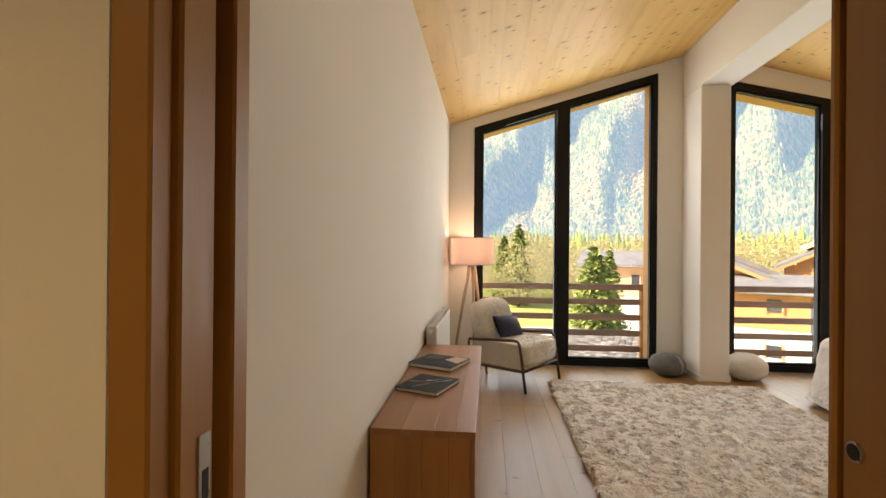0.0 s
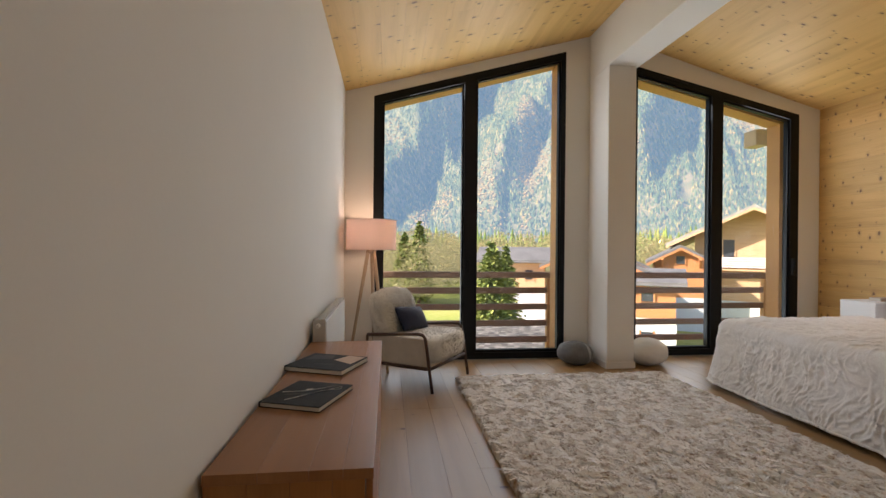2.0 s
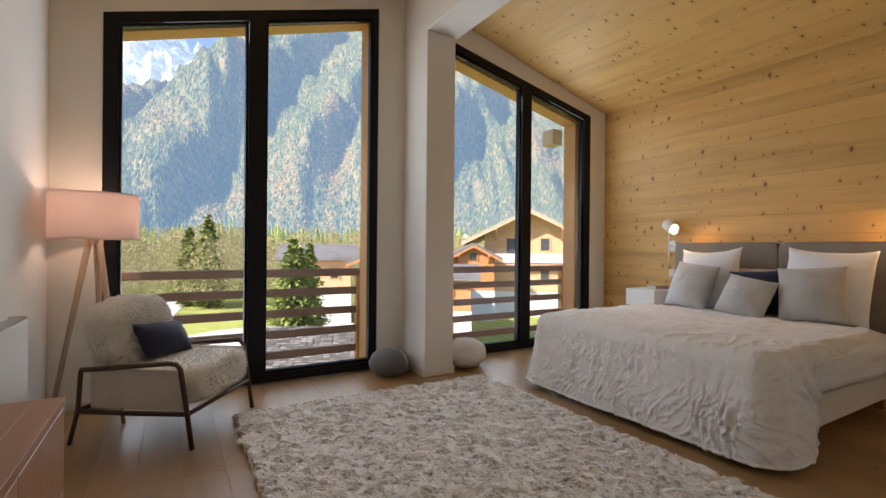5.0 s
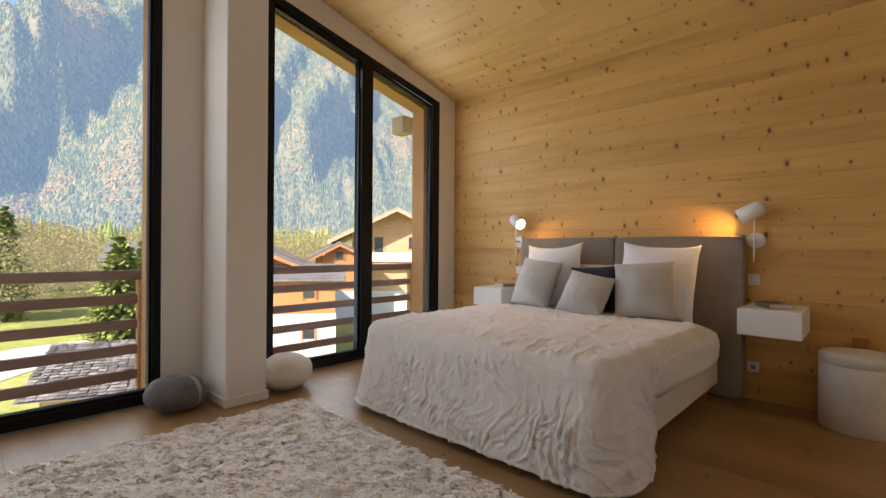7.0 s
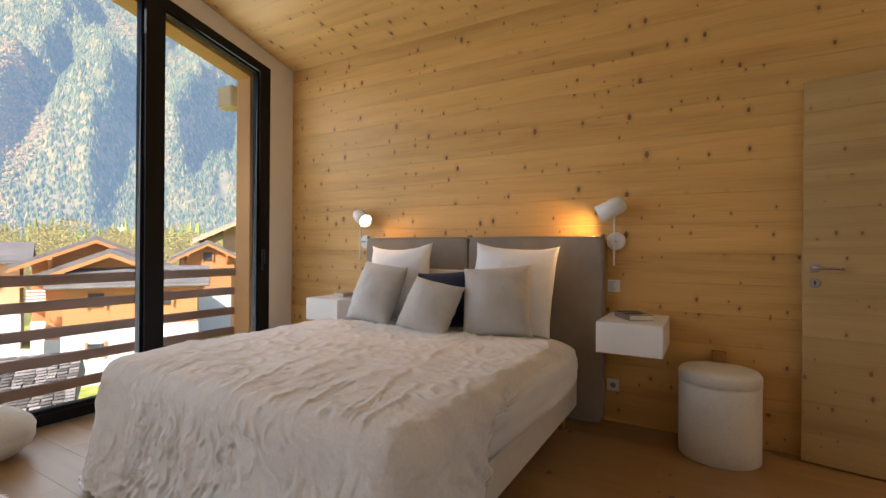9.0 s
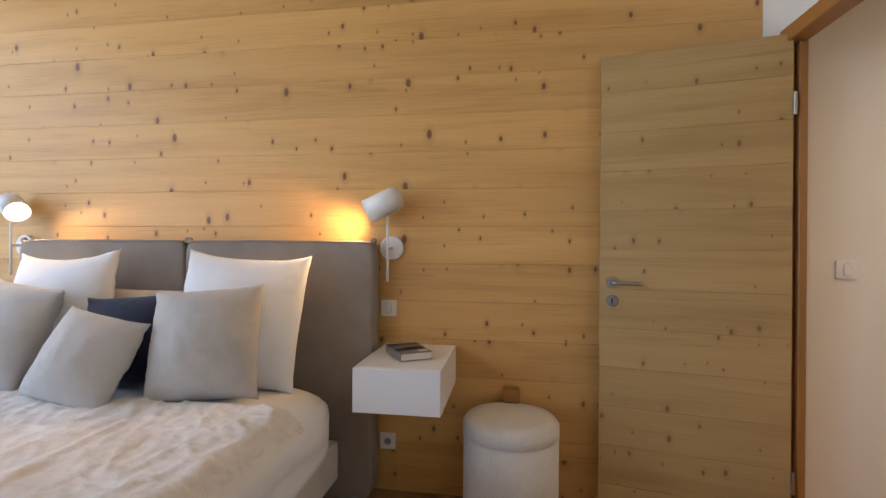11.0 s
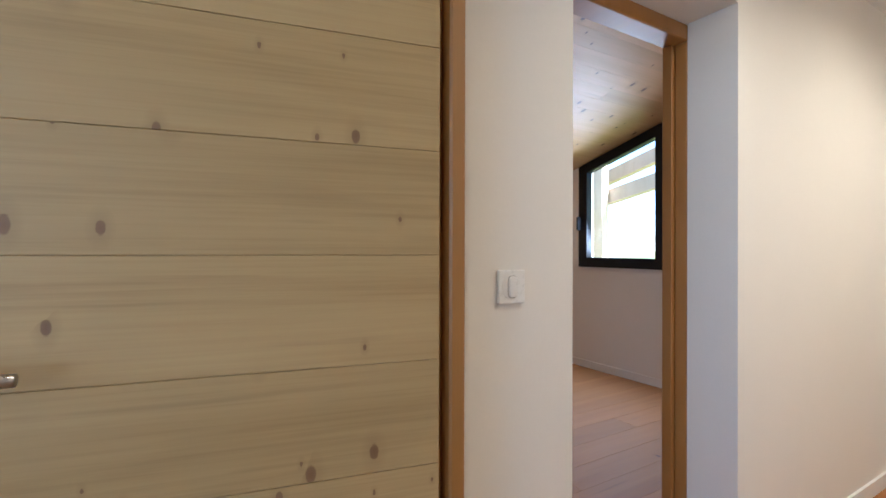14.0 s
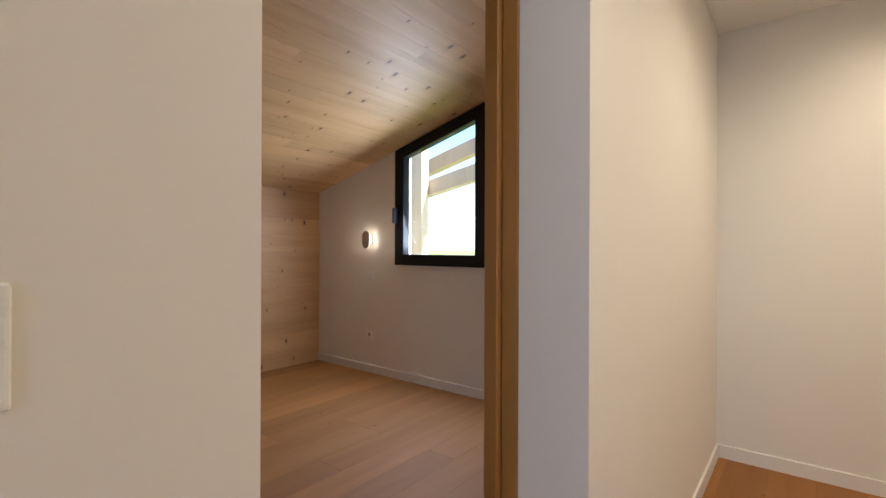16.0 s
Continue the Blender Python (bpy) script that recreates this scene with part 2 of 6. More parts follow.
MAT_RAIL = wood("stained_railing", (0.34, 0.21, 0.14), (0.27, 0.16, 0.105), (0.18, 0.105, 0.07), 'X', 'Z', rough=0.6, spread=0.15)
MAT_PLASTER = plain("white_plaster", (0.78, 0.75, 0.70), 0.85, vary=0.03, scale=1.5, grain=90, relief=0.05)
MAT_TRIM = plain("white_skirting_paint", (0.78, 0.76, 0.73), 0.5, vary=0.03)
MAT_METAL = plain("anthracite_metal", (0.007, 0.0075, 0.009), 0.45, vary=0.2, grain=200, relief=0.05)
MAT_METAL.node_tree.nodes["Principled BSDF"].inputs["Specular IOR Level"].default_value = 0.2
MAT_GASKET = plain("rubber_gasket", (0.01, 0.01, 0.011), 0.7)
MAT_STEEL = plain("brushed_steel", (0.42, 0.41, 0.40), 0.33, metal=1.0, vary=0.03, grain=40, relief=0.01)
MAT_WHITE_METAL = plain("white_enamel", (0.80, 0.79, 0.76), 0.35, vary=0.03, relief=0.02)
MAT_WHITE_LACQUER = plain("white_lacquer", (0.84, 0.83, 0.82), 0.35, vary=0.02, relief=0.02)
MAT_SWITCH = plain("white_switch_plastic", (0.80, 0.79, 0.77), 0.3, vary=0.02, relief=0.01)
MAT_SWITCH_DARK = plain("grey_switch_gap", (0.30, 0.29, 0.28), 0.5)
MAT_GLASS = pane_glass("window_glass")
MAT_TAUPE = fabric("taupe_linen", (0.30, 0.255, 0.215))
MAT_TAUPE_CUSHION = fabric("greige_linen", (0.50, 0.485, 0.465))
MAT_BEIGE = fabric("beige_linen", (0.60, 0.54, 0.47))
MAT_WHITE_COTTON = fabric("white_cotton", (0.82, 0.84, 0.88), vary=0.06)
MAT_WHITE_SHEET = fabric("white_bedding", (0.78, 0.785, 0.80), vary=0.06, crease=0.1)
MAT_NAVY = fabric("navy_velvet", (0.012, 0.016, 0.045), vary=0.4)
MAT_BOX_SPRING = fabric("ivory_bed_base", (0.74, 0.70, 0.64), vary=0.08)
MAT_THROW = fur("pale_fur_throw", (0.83, 0.80, 0.77), (0.68, 0.64, 0.605), 16.0)
MAT_SHEEP = fur("cream_sheepskin", (0.86, 0.83, 0.77), (0.76, 0.71, 0.64), 26.0)
MAT_WOOL_W = fabric("white_felt", (0.72, 0.68, 0.62), weave=160, vary=0.1)
MAT_WOOL_G = fabric("grey_felt", (0.155, 0.155, 0.16), weave=160, vary=0.25)
MAT_WOOL_VEIN = fabric("pale_felt_vein", (0.42, 0.42, 0.42), weave=160, vary=0.2)
MAT_POUF = fabric("ivory_boucle", (0.66, 0.63, 0.58), weave=120, vary=0.12)
def shade_cloth(name, color):
    """Thin linen that lets the bulb's light through."""
    m, nt, bsdf = start_mat(name)
    co = nt.nodes.new("ShaderNodeTexCoord").outputs["Object"]
    w = node(nt, "TexNoise", Scale=260.0, Detail=2.0)
    nt.links.new(co, w.inputs["Vector"])
    c = ramp(nt, w.outputs["Fac"], [(0.3, tuple(k * 0.92 for k in color)), (0.7, color)])
    d, t = node(nt, "BsdfDiffuse"), node(nt, "BsdfTranslucent")
    nt.links.new(c, d.inputs["Color"])
    nt.links.new(c, t.inputs["Color"])
    mx = nt.nodes.new("ShaderNodeMixShader")
    mx.inputs[0].default_value = 0.5
    nt.links.new(d.outputs[0], mx.inputs[1])
    nt.links.new(t.outputs[0], mx.inputs[2])
    nt.links.new(mx.outputs[0], nt.nodes["Material Output"].inputs["Surface"])
    nt.nodes.remove(bsdf)
    return m


MAT_SHADE = shade_cloth("pink_linen_shade", (0.86, 0.74, 0.69))
MAT_RUG_BACK = fabric("brown_rug_backing", (0.62, 0.54, 0.47))
def rug_pile(name):
    """Long wool: brown clumps, partly painted tuft shade, among off-white ones, each blade a little different."""
    m, nt, bsdf = start_mat(name)
    rnd = nt.nodes.new("ShaderNodeNewGeometry").outputs["Random Per Island"]
    co = nt.nodes.new("ShaderNodeTexCoord").outputs["Object"]
    n = node(nt, "TexNoise", Scale=24.0, Detail=3.0, Roughness=0.6, Distortion=0.8)
    nt.links.new(co, n.inputs["Vector"])
    g = mix(nt, 0.18, n.outputs["Fac"], rnd)
    nt.links.new(ramp(nt, g, [(0.30, (0.40, 0.305, 0.235)), (0.40, (0.64, 0.55, 0.48)), (0.48, (0.82, 0.77, 0.72)), (0.75, (0.88, 0.86, 0.83))]), bsdf.inputs["Base Color"])
    bsdf.inputs["Roughness"].default_value = 0.95
    bsdf.inputs["Sheen Weight"].default_value = 0.2
    return m


MAT_RUG = rug_pile("shaggy_rug_pile")
MAT_BOOK_BLACK = plain("black_book_cover", (0.010, 0.010, 0.012), 0.8, vary=0.3)
MAT_BOOK_GREY = plain("grey_book_print", (0.06, 0.058, 0.056), 0.8, vary=0.4, scale=9)
MAT_BOOK_TAN = plain("tan_book_print", (0.50, 0.36, 0.26), 0.4, vary=0.25, scale=12)
MAT_BOOK_TAUPE = plain("taupe_book_cover", (0.20, 0.18, 0.16), 0.5, vary=0.4, scale=14)
MAT_BOOK_RED = plain("maroon_book_print", (0.16, 0.07, 0.06), 0.5, vary=0.4, scale=16)
MAT_PAPER = plain("paper_edges", (0.70, 0.66, 0.58), 0.8, vary=0.1, grain=200)
MAT_BULB = glow("warm_bulb", (1.0, 0.72, 0.38), 22.0)
MAT_BULB_SOFT = glow("lamp_diffuser", (1.0, 0.78, 0.50), 6.0)
MAT_RADIATOR = plain("radiator_enamel", (0.66, 0.64, 0.60), 0.4, vary=0.04)

# ---- builders ----
def obj(name, bm, material, parent=None, smooth=False):
    me = bpy.data.meshes.new(name)
    bm.normal_update()
    bm.to_mesh(me)
    bm.free()
    if smooth:
        me.polygons.foreach_set("use_smooth", [True] * len(me.polygons))
    for mt in (material if isinstance(material, (list, tuple)) else [material]):
        me.materials.append(mt)
    o = new(name, me)
    if parent is not None:
        o.parent = parent
    return o


def part(name, bm, material, parent, label="", smooth=False):
    o = obj(name, bm, material, parent, smooth)
    if label:
        tagged(o, label)
    return o


def thing(name, at, label, category, group="", turn=0.0):
    e = new(name)
    e.empty_display_size = 0.1
    e.matrix_world = pose(*at, 0, 0, turn)
    return tagged(e, label, category, group)


def box(x0, y0, z0, x1, y1, z1, bevel=0.0, seg=1):
    bm = bmesh.new()
    add_box(bm, x0, y0, z0, x1, y1, z1)
    if bevel:
        bmesh.ops.bevel(bm, geom=bm.edges[:], offset=bevel, segments=seg, affect='EDGES', profile=0.6)
    return bm


def add_box(bm, x0, y0, z0, x1, y1, z1):
    v = [bm.verts.new((x, y, z)) for z in (z0, z1) for y in (y0, y1) for x in (x0, x1)]
    for f in ((0, 2, 3, 1), (4, 5, 7, 6), (0, 1, 5, 4), (2, 6, 7, 3), (0, 4, 6, 2), (1, 3, 7, 5)):
        bm.faces.new([v[i] for i in f])


def prism(bm, outline, depth_axis, d0, d1):
    """Extrude a polygon outline [(a, b)...] between d0 and d1 along an axis; (a, b) are the other two axes in order."""
    def put(a, b, d):
        return {'x': (d, a, b), 'y': (a, d, b), 'z': (a, b, d)}[depth_axis]
    lo = [bm.verts.new(put(a, b, d0)) for a, b in outline]
    hi = [bm.verts.new(put(a, b, d1)) for a, b in outline]
    n = len(outline)
    bm.faces.new(lo)
    bm.faces.new(hi[::-1])
    for i in range(n):
        bm.faces.new([lo[i], hi[i], hi[(i + 1) % n], lo[(i + 1) % n]])
    bmesh.ops.recalc_face_normals(bm, faces=bm.faces[:])
    return bm


def lathe(profile, segments=32):
    """Surface of revolution about z from (radius, height) points."""
    bm = bmesh.new()
    rings = []
    for r, z in profile:
        if r < 1e-5:
            rings.append([bm.verts.new((0, 0, z))])
        else:
            rings.append([bm.verts.new((r * math.cos(a), r * math.sin(a), z)) for a in [2 * math.pi * i / segments for i in range(segments)]])
    for a, b in zip(rings, rings[1:]):
        for i in range(segments):
            j = (i + 1) % segments
            if len(a) == 1:
                bm.faces.new([a[0], b[i], b[j]]) if len(b) > 1 else None
            elif len(b) == 1:
                bm.faces.new([a[i], a[j], b[0]])
            else:
                bm.faces.new([a[i], a[j], b[j], b[i]])
    bmesh.ops.recalc_face_normals(bm, faces=bm.faces[:])
    return bm


def tube(bm, a, b, r0, r1=None, seg=12):
    """A round bar from a to b."""
    a, b = Vector(a), Vector(b)
    r1 = r0 if r1 is None else r1
    q = (b - a).to_track_quat('Z', 'Y')
    ra = [bm.verts.new(a + q @ Vector((r0 * math.cos(t), r0 * math.sin(t), 0))) for t in [2 * math.pi * i / seg for i in range(seg)]]
    rb = [bm.verts.new(b + q @ Vector((r1 * math.cos(t), r1 * math.sin(t), 0))) for t in [2 * math.pi * i / seg for i in range(seg)]]
    for i in range(seg):
        j = (i + 1) % seg
        bm.faces.new([ra[i], ra[j], rb[j], rb[i]])
    bm.faces.new(ra[::-1])
    bm.faces.new(rb)
    return bm


def swept(points, w, h):
    """A bar with a rounded section that follows points."""
    bm = bmesh.new()
    pts = [Vector(p) for p in points]
    rings = []
    n = 10
    for i, p in enumerate(pts):
        d = (pts[min(i + 1, len(pts) - 1)] - pts[max(i - 1, 0)]).normalized()
        side = d.cross(Vector((0, 0, 1)))
        side = side.normalized() if side.length > 1e-4 else Vector((1, 0, 0))
        up = side.cross(d).normalized()
        rings.append([bm.verts.new(p + side * (w / 2) * math.cos(t) + up * (h / 2) * math.sin(t)) for t in [2 * math.pi * k / n for k in range(n)]])
    for a, b in zip(rings, rings[1:]):
        for i in range(n):
            j = (i + 1) % n
            bm.faces.new([a[i], a[j], b[j], b[i]])
    bm.faces.new(rings[0][::-1])
    bm.faces.new(rings[-1])
    bmesh.ops.recalc_face_normals(bm, faces=bm.faces[:])
    return bm


def structure(name, bm, material, label="", category=""):
    return tagged(obj(name, bm, material), label, category, kind="structure")


def place(bm, m):
    bmesh.ops.transform(bm, matrix=m, verts=bm.verts[:])
    return bm


# ---- the rooms ----
WX, EX, NY = -0.10, 5.60, 6.40          # west wall, timber east wall, window wall
RIDGE_X, RIDGE_Z, EAVE_W, EAVE_E = 2.825, 3.74, 2.93, 2.98
SY_W, SY_E = 1.425, 1.51                 # south wall beside each doorway


def ceil_z(x):
    if x < RIDGE_X:
        return EAVE_W + (RIDGE_Z - EAVE_W) * (x - WX) / (RIDGE_X - WX)
    return EAVE_E + (RIDGE_Z - EAVE_E) * (EX - x) / (EX - RIDGE_X)


W1 = (0.205, 2.365, 2.89, 3.497)        # left, right, top at left, top at right
W2 = (3.170, 5.315, 3.39, 2.91)
WALL_T = 0.16


def north_wall():
    """Plaster wall with two raked window openings, in pieces that butt end to end."""
    bm = bmesh.new()
    y0, y1 = NY, NY + WALL_T
    def strip(x0, x1, lo0, lo1):
        prism(bm, [(x0, lo0), (x1, lo1), (x1, ceil_z(x1)), (x0, ceil_z(x0))], 'y', y0, y1)
    strip(WX - 0.2, W1[0], 0, 0)
    strip(W1[0], W1[1], W1[2], W1[3])
    strip(W1[1], RIDGE_X, 0, 0)
    strip(RIDGE_X, W2[0], 0, 0)
    strip(W2[0], W2[1], W2[2], W2[3])
    strip(W2[1], EX + 0.2, 0, 0)
    return structure("wall_north", bm, MAT_PLASTER, "white plastered gable wall with two tall raked windows", "wall")


north_wall()
structure("wall_west", box(WX - 0.2, 1.225, 0, WX, NY, EAVE_W + 0.1), MAT_PLASTER, "plain white plastered side wall", "wall")

# column and ridge beam, plastered white
structure("column", box(2.65, 5.93, 0, 2.955, NY, 3.185, 0.006), MAT_PLASTER, "white plastered square column under the beam", "column")
structure("ridge_beam", box(2.65, 1.43, 3.185, 2.99, NY, 3.80, 0.006), MAT_PLASTER, "white plastered ridge beam", "beam")
structure("column_skirting", box(2.638, 5.918, 0, 2.967, NY, 0.07, 0.004), MAT_TRIM, "white skirting round the column foot", "skirting")


def ceiling_slope(name, x0, z0, x1, z1, y0, y1, board, material, label):
    """Boards that run along y on a slope from (x0, z0) to (x1, z1), one mesh."""
    bm = bmesh.new()
    n = max(1, round(math.hypot(x1 - x0, z1 - z0) / board))
    random.seed(5)
    for i in range(n):
        a, b = i / n, (i + 1) / n
        g = 0.0006 / (abs(x1 - x0) / n)
        a2, b2 = a + g / n, b - g / n
        cuts = [y0, y0 + (y1 - y0) * random.uniform(0.2, 0.8), y1]
        for c0, c1 in zip(cuts, cuts[1:]):
            prism(bm, [(x0 + (x1 - x0) * a2, z0 + (z1 - z0) * a2), (x0 + (x1 - x0) * b2, z0 + (z1 - z0) * b2), (x0 + (x1 - x0) * b2, z0 + (z1 - z0) * b2 + 0.05), (x0 + (x1 - x0) * a2, z0 + (z1 - z0) * a2 + 0.05)], 'y', c0 + 0.0006, c1 - 0.0006)
    return structure(name, bm, material, label, "ceiling")


ceiling_slope("ceiling", WX, EAVE_W, 2.65, ceil_z(2.65), 1.30, NY, 0.2, MAT_PINE_CEIL, "sloping ceiling of knotty pine boards")
ceiling_slope("ceiling", EX, EAVE_E, 2.99, ceil_z(2.99), 1.45, NY, 0.2, MAT_PINE_CEIL, "sloping ceiling of knotty pine boards")
bm = prism(bmesh.new(), [(WX - 0.4, EAVE_W - 0.02), (RIDGE_X, RIDGE_Z + 0.08), (EX + 0.4, EAVE_E - 0.04), (EX + 0.4, EAVE_E + 0.25), (RIDGE_X, RIDGE_Z + 0.35), (WX - 0.4, EAVE_W + 0.25)], 'y', -2.2, 7.35)
place(bm, Matrix.Translation((0, 0, 0.07)))
structure("roof", bm, MAT_LARCH_X, "timber roof deck over the bedroom", "roof")

# south side: a wall with the doorway that the walk starts in, and the wall with the hall door
DOOR_H = 2.12
bm = bmesh.new()
add_box(bm, WX, 1.225, 0, -0.055, SY_W, 3.7)
add_box(bm, -0.055, 1.225, 2.14, 0.935, SY_W, 3.7)
add_box(bm, 0.935, 1.225, 0, 2.5, SY_W, 3.8)
structure("wall_south_1", bm, MAT_PLASTER, "white plastered wall with a doorway", "wall")
bm = bmesh.new()
add_box(bm, 2.6, 1.41, 0, 4.44, SY_E, 3.8)
add_box(bm, 4.44, 1.41, 2.15, 5.42, SY_E, 3.8)
add_box(bm, 5.42, 1.41, 0, 5.60, SY_E, 3.6)
add_box(bm, 2.5, 1.225, 0, 2.6, SY_E, 3.8)
structure("wall_south_2", bm, MAT_PLASTER, "white plastered wall over the hall door", "wall")

# the room behind the start
bm = bmesh.new()
add_box(bm, -1.3, -1.9, 0, -1.2, 1.225, 2.6)
add_box(bm, -1.3, 1.2251, 0, WX - 0.2, 1.36, 2.6)
add_box(bm, 2.4, -1.9, 0, 2.5, 1.225, 2.6)
add_box(bm, -1.3, -2.0, 0, 2.5, -1.9, 2.6)
structure("wall_start_room", bm, MAT_PLASTER, "plain plastered walls of a small room", "wall")
structure("ceiling", box(-1.3, -2.0, 2.5, 2.5, 1.225, 2.6), MAT_PLASTER, "plain white ceiling", "ceiling")

# hall
HX, HZ = 5.557, 2.50
bm = bmesh.new()
add_box(bm, HX, 0.978, 0, HX + 0.19, 1.405, HZ)
add_box(bm, HX, 0.131, 2.15, HX + 0.19, 0.978, HZ)
add_box(bm, HX, -1.935, 0, HX + 0.19, 0.131, HZ)
structure("wall_hall_east", bm, MAT_PLASTER, "white hall wall with a deep doorway", "wall")
structure("wall_hall_south", box(2.5, -2.05, 0, HX + 0.19, -1.935, HZ), MAT_PLASTER, "white hall end wall", "wall")
structure("wall_hall_west", box(3.9, -1.935, 0, 4.0, 1.41, HZ), MAT_PLASTER, "white hall side wall", "wall")
structure("ceiling", box(3.9, -2.05, HZ, HX + 0.19, 1.41, HZ + 0.1), MAT_PLASTER, "plain white hall ceiling", "ceiling")

# far room
FX1, FY0, FY1 = 9.35, -1.938, 2.6
def far_z(x):
    return 1.833 + (FX1 - x) * 0.270
bm = bmesh.new()
FW = (7.16, 8.175, 1.07)
def fstrip(x0, x1, lo, hi0, hi1):
    prism(bm, [(x0, lo), (x1, lo), (x1, hi1), (x0, hi0)], 'y', FY0 - 0.2, FY0)
fstrip(5.747, FW[0], 0, far_z(5.747) + 0.05, far_z(FW[0]) + 0.05)
fstrip(FW[0], FW[1], 0, FW[2], FW[2])
prism(bm, [(FW[0], 2.41), (FW[1], 2.137), (FW[1], far_z(FW[1]) + 0.05), (FW[0], far_z(FW[0]) + 0.05)], 'y', FY0 - 0.2, FY0)
fstrip(FW[1], FX1 + 0.1, 0, far_z(FW[1]) + 0.05, far_z(FX1 + 0.1) + 0.05)
structure("wall_far_south", bm, MAT_PLASTER, "white plastered wall under the sloping ceiling", "wall")
structure("wall_far_north", box(5.76, FY1, 0, FX1 + 0.1, FY1 + 0.1, 2.9), MAT_PLASTER, "plain plastered far room wall", "wall")
structure("wall_far_west", box(5.75, 1.41, 0, 5.80, FY1, 2.9), MAT_PLASTER, "plain plastered far room wall", "wall")
structure("wall_far_west_2", box(5.747, -1.935, 2.15, 5.79, 1.41, 2.9), MAT_PLASTER, "plain plastered wall over the doorway", "wall")
structure("wall_far_west_3", box(5.747, -1.935, 0, 5.79, 0.05, 2.15), MAT_PLASTER, "plain plastered wall beside the doorway", "wall")
structure("wall_far_west_4", box(5.747, 1.06, 0, 5.79, 1.41, 2.15), MAT_PLASTER, "plain plastered wall beside the doorway", "wall")
ceiling_slope("ceiling", FX1, far_z(FX1), 5.76, far_z(5.76), FY0, FY1, 0.145, MAT_PINE_FAR, "sloping ceiling of narrow pine boards")

# ---- door frames ----
def door_frame(name, parts, label):
    e = thing(name, (0, 0, 0), label, "door frame")
    e["kind"] = "structure"
    for nm, b in parts:
        part(nm, box(*b, 0.004), MAT_FRAME_OAK, e)
    return e


door_frame("door_frame_1", [
    ("jamb", (-0.052, 1.221, 0, 0.0, 1.259, 2.10)), ("jamb", (-0.052, 1.2591, 0, 0.010, 1.331, 2.10)), ("jamb", (-0.052, 1.355, 0, 0.022, 1.397, 2.10)),
    ("jamb", (0.866, 1.21, 0, 0.932, 1.33, 2.10)), ("jamb", (0.855, 1.423, 0, 0.932, 1.437, 2.10)),
    ("head", (-0.052, 1.232, 2.1001, 0.932, 1.437, 2.138))], "oiled oak frame of a sliding door")
frame_1 = bpy.data.objects["door_frame_1"]
part("seal", box(-0.052, 1.3311, 0, -0.02, 1.3549, 2.10), MAT_GASKET, frame_1, "dark groove of the frame")
part("strike_plate", box(0.0101, 1.295, 0.99, 0.0125, 1.321, 1.147, 0.001), MAT_STEEL, frame_1, "brushed steel strike plate")
part("strike_hole", box(0.0126, 1.302, 1.06, 0.0132, 1.315, 1.10), MAT_GASKET, frame_1, "dark latch hole")
door_2 = thing("door_2", (0, 0, 0), "oak sliding door pushed back into the wall", "door")
door_2["kind"] = "structure"
part("leaf", box(0.862, 1.338, 0.005, 0.930, 1.418, 2.095, 0.003), MAT_FRAME_OAK, door_2)
bm = bmesh.new()
tube(bm, (0.8618, 1.393, 1.128), (0.858, 1.393, 1.128), 0.0135, seg=20)
part("lock_rim", bm, MAT_STEEL, door_2, "round steel lock rim")
bm = bmesh.new()
tube(bm, (0.8579, 1.393, 1.128), (0.8565, 1.393, 1.128), 0.0105, seg=20)
part("lock_hole", bm, MAT_GASKET, door_2, "dark round keyhole")

door_frame("door_frame_2", [
    ("jamb", (5.362, 1.455, 0, 5.418, 1.488, 2.085)), ("jamb", (5.388, 1.4881, 0, 5.418, 1.518, 2.085)),
    ("jamb", (4.442, 1.455, 0, 4.498, 1.488, 2.085)), ("jamb", (4.442, 1.4881, 0, 4.472, 1.518, 2.085)),
    ("head", (4.442, 1.455, 2.0851, 5.418, 1.535, 2.148))], "oak frame of the bedroom door")
door_frame("door_frame_3", [
    ("jamb", (5.749, 0.055, 0, 5.80, 0.132, 2.085)), ("jamb", (5.801, 0.055, 0, 5.845, 0.15, 2.085)),
    ("jamb", (5.749, 0.975, 0, 5.80, 1.055, 2.085)), ("jamb", (5.801, 0.957, 0, 5.845, 1.055, 2.085)),
    ("head", (5.749, 0.055, 2.0851, 5.845, 1.055, 2.149))], "oak frame of the far room door")


# ---- windows ----
def raked(bm, x0, x1, zt0, zt1, y0, y1, b0=None, b1=None):
    """A bar between the lines b and zt from x0 to x1."""
    prism(bm, [(x0, b0), (x1, b1), (x1, zt1), (x0, zt0)], 'y', y0, y1)
    return bm


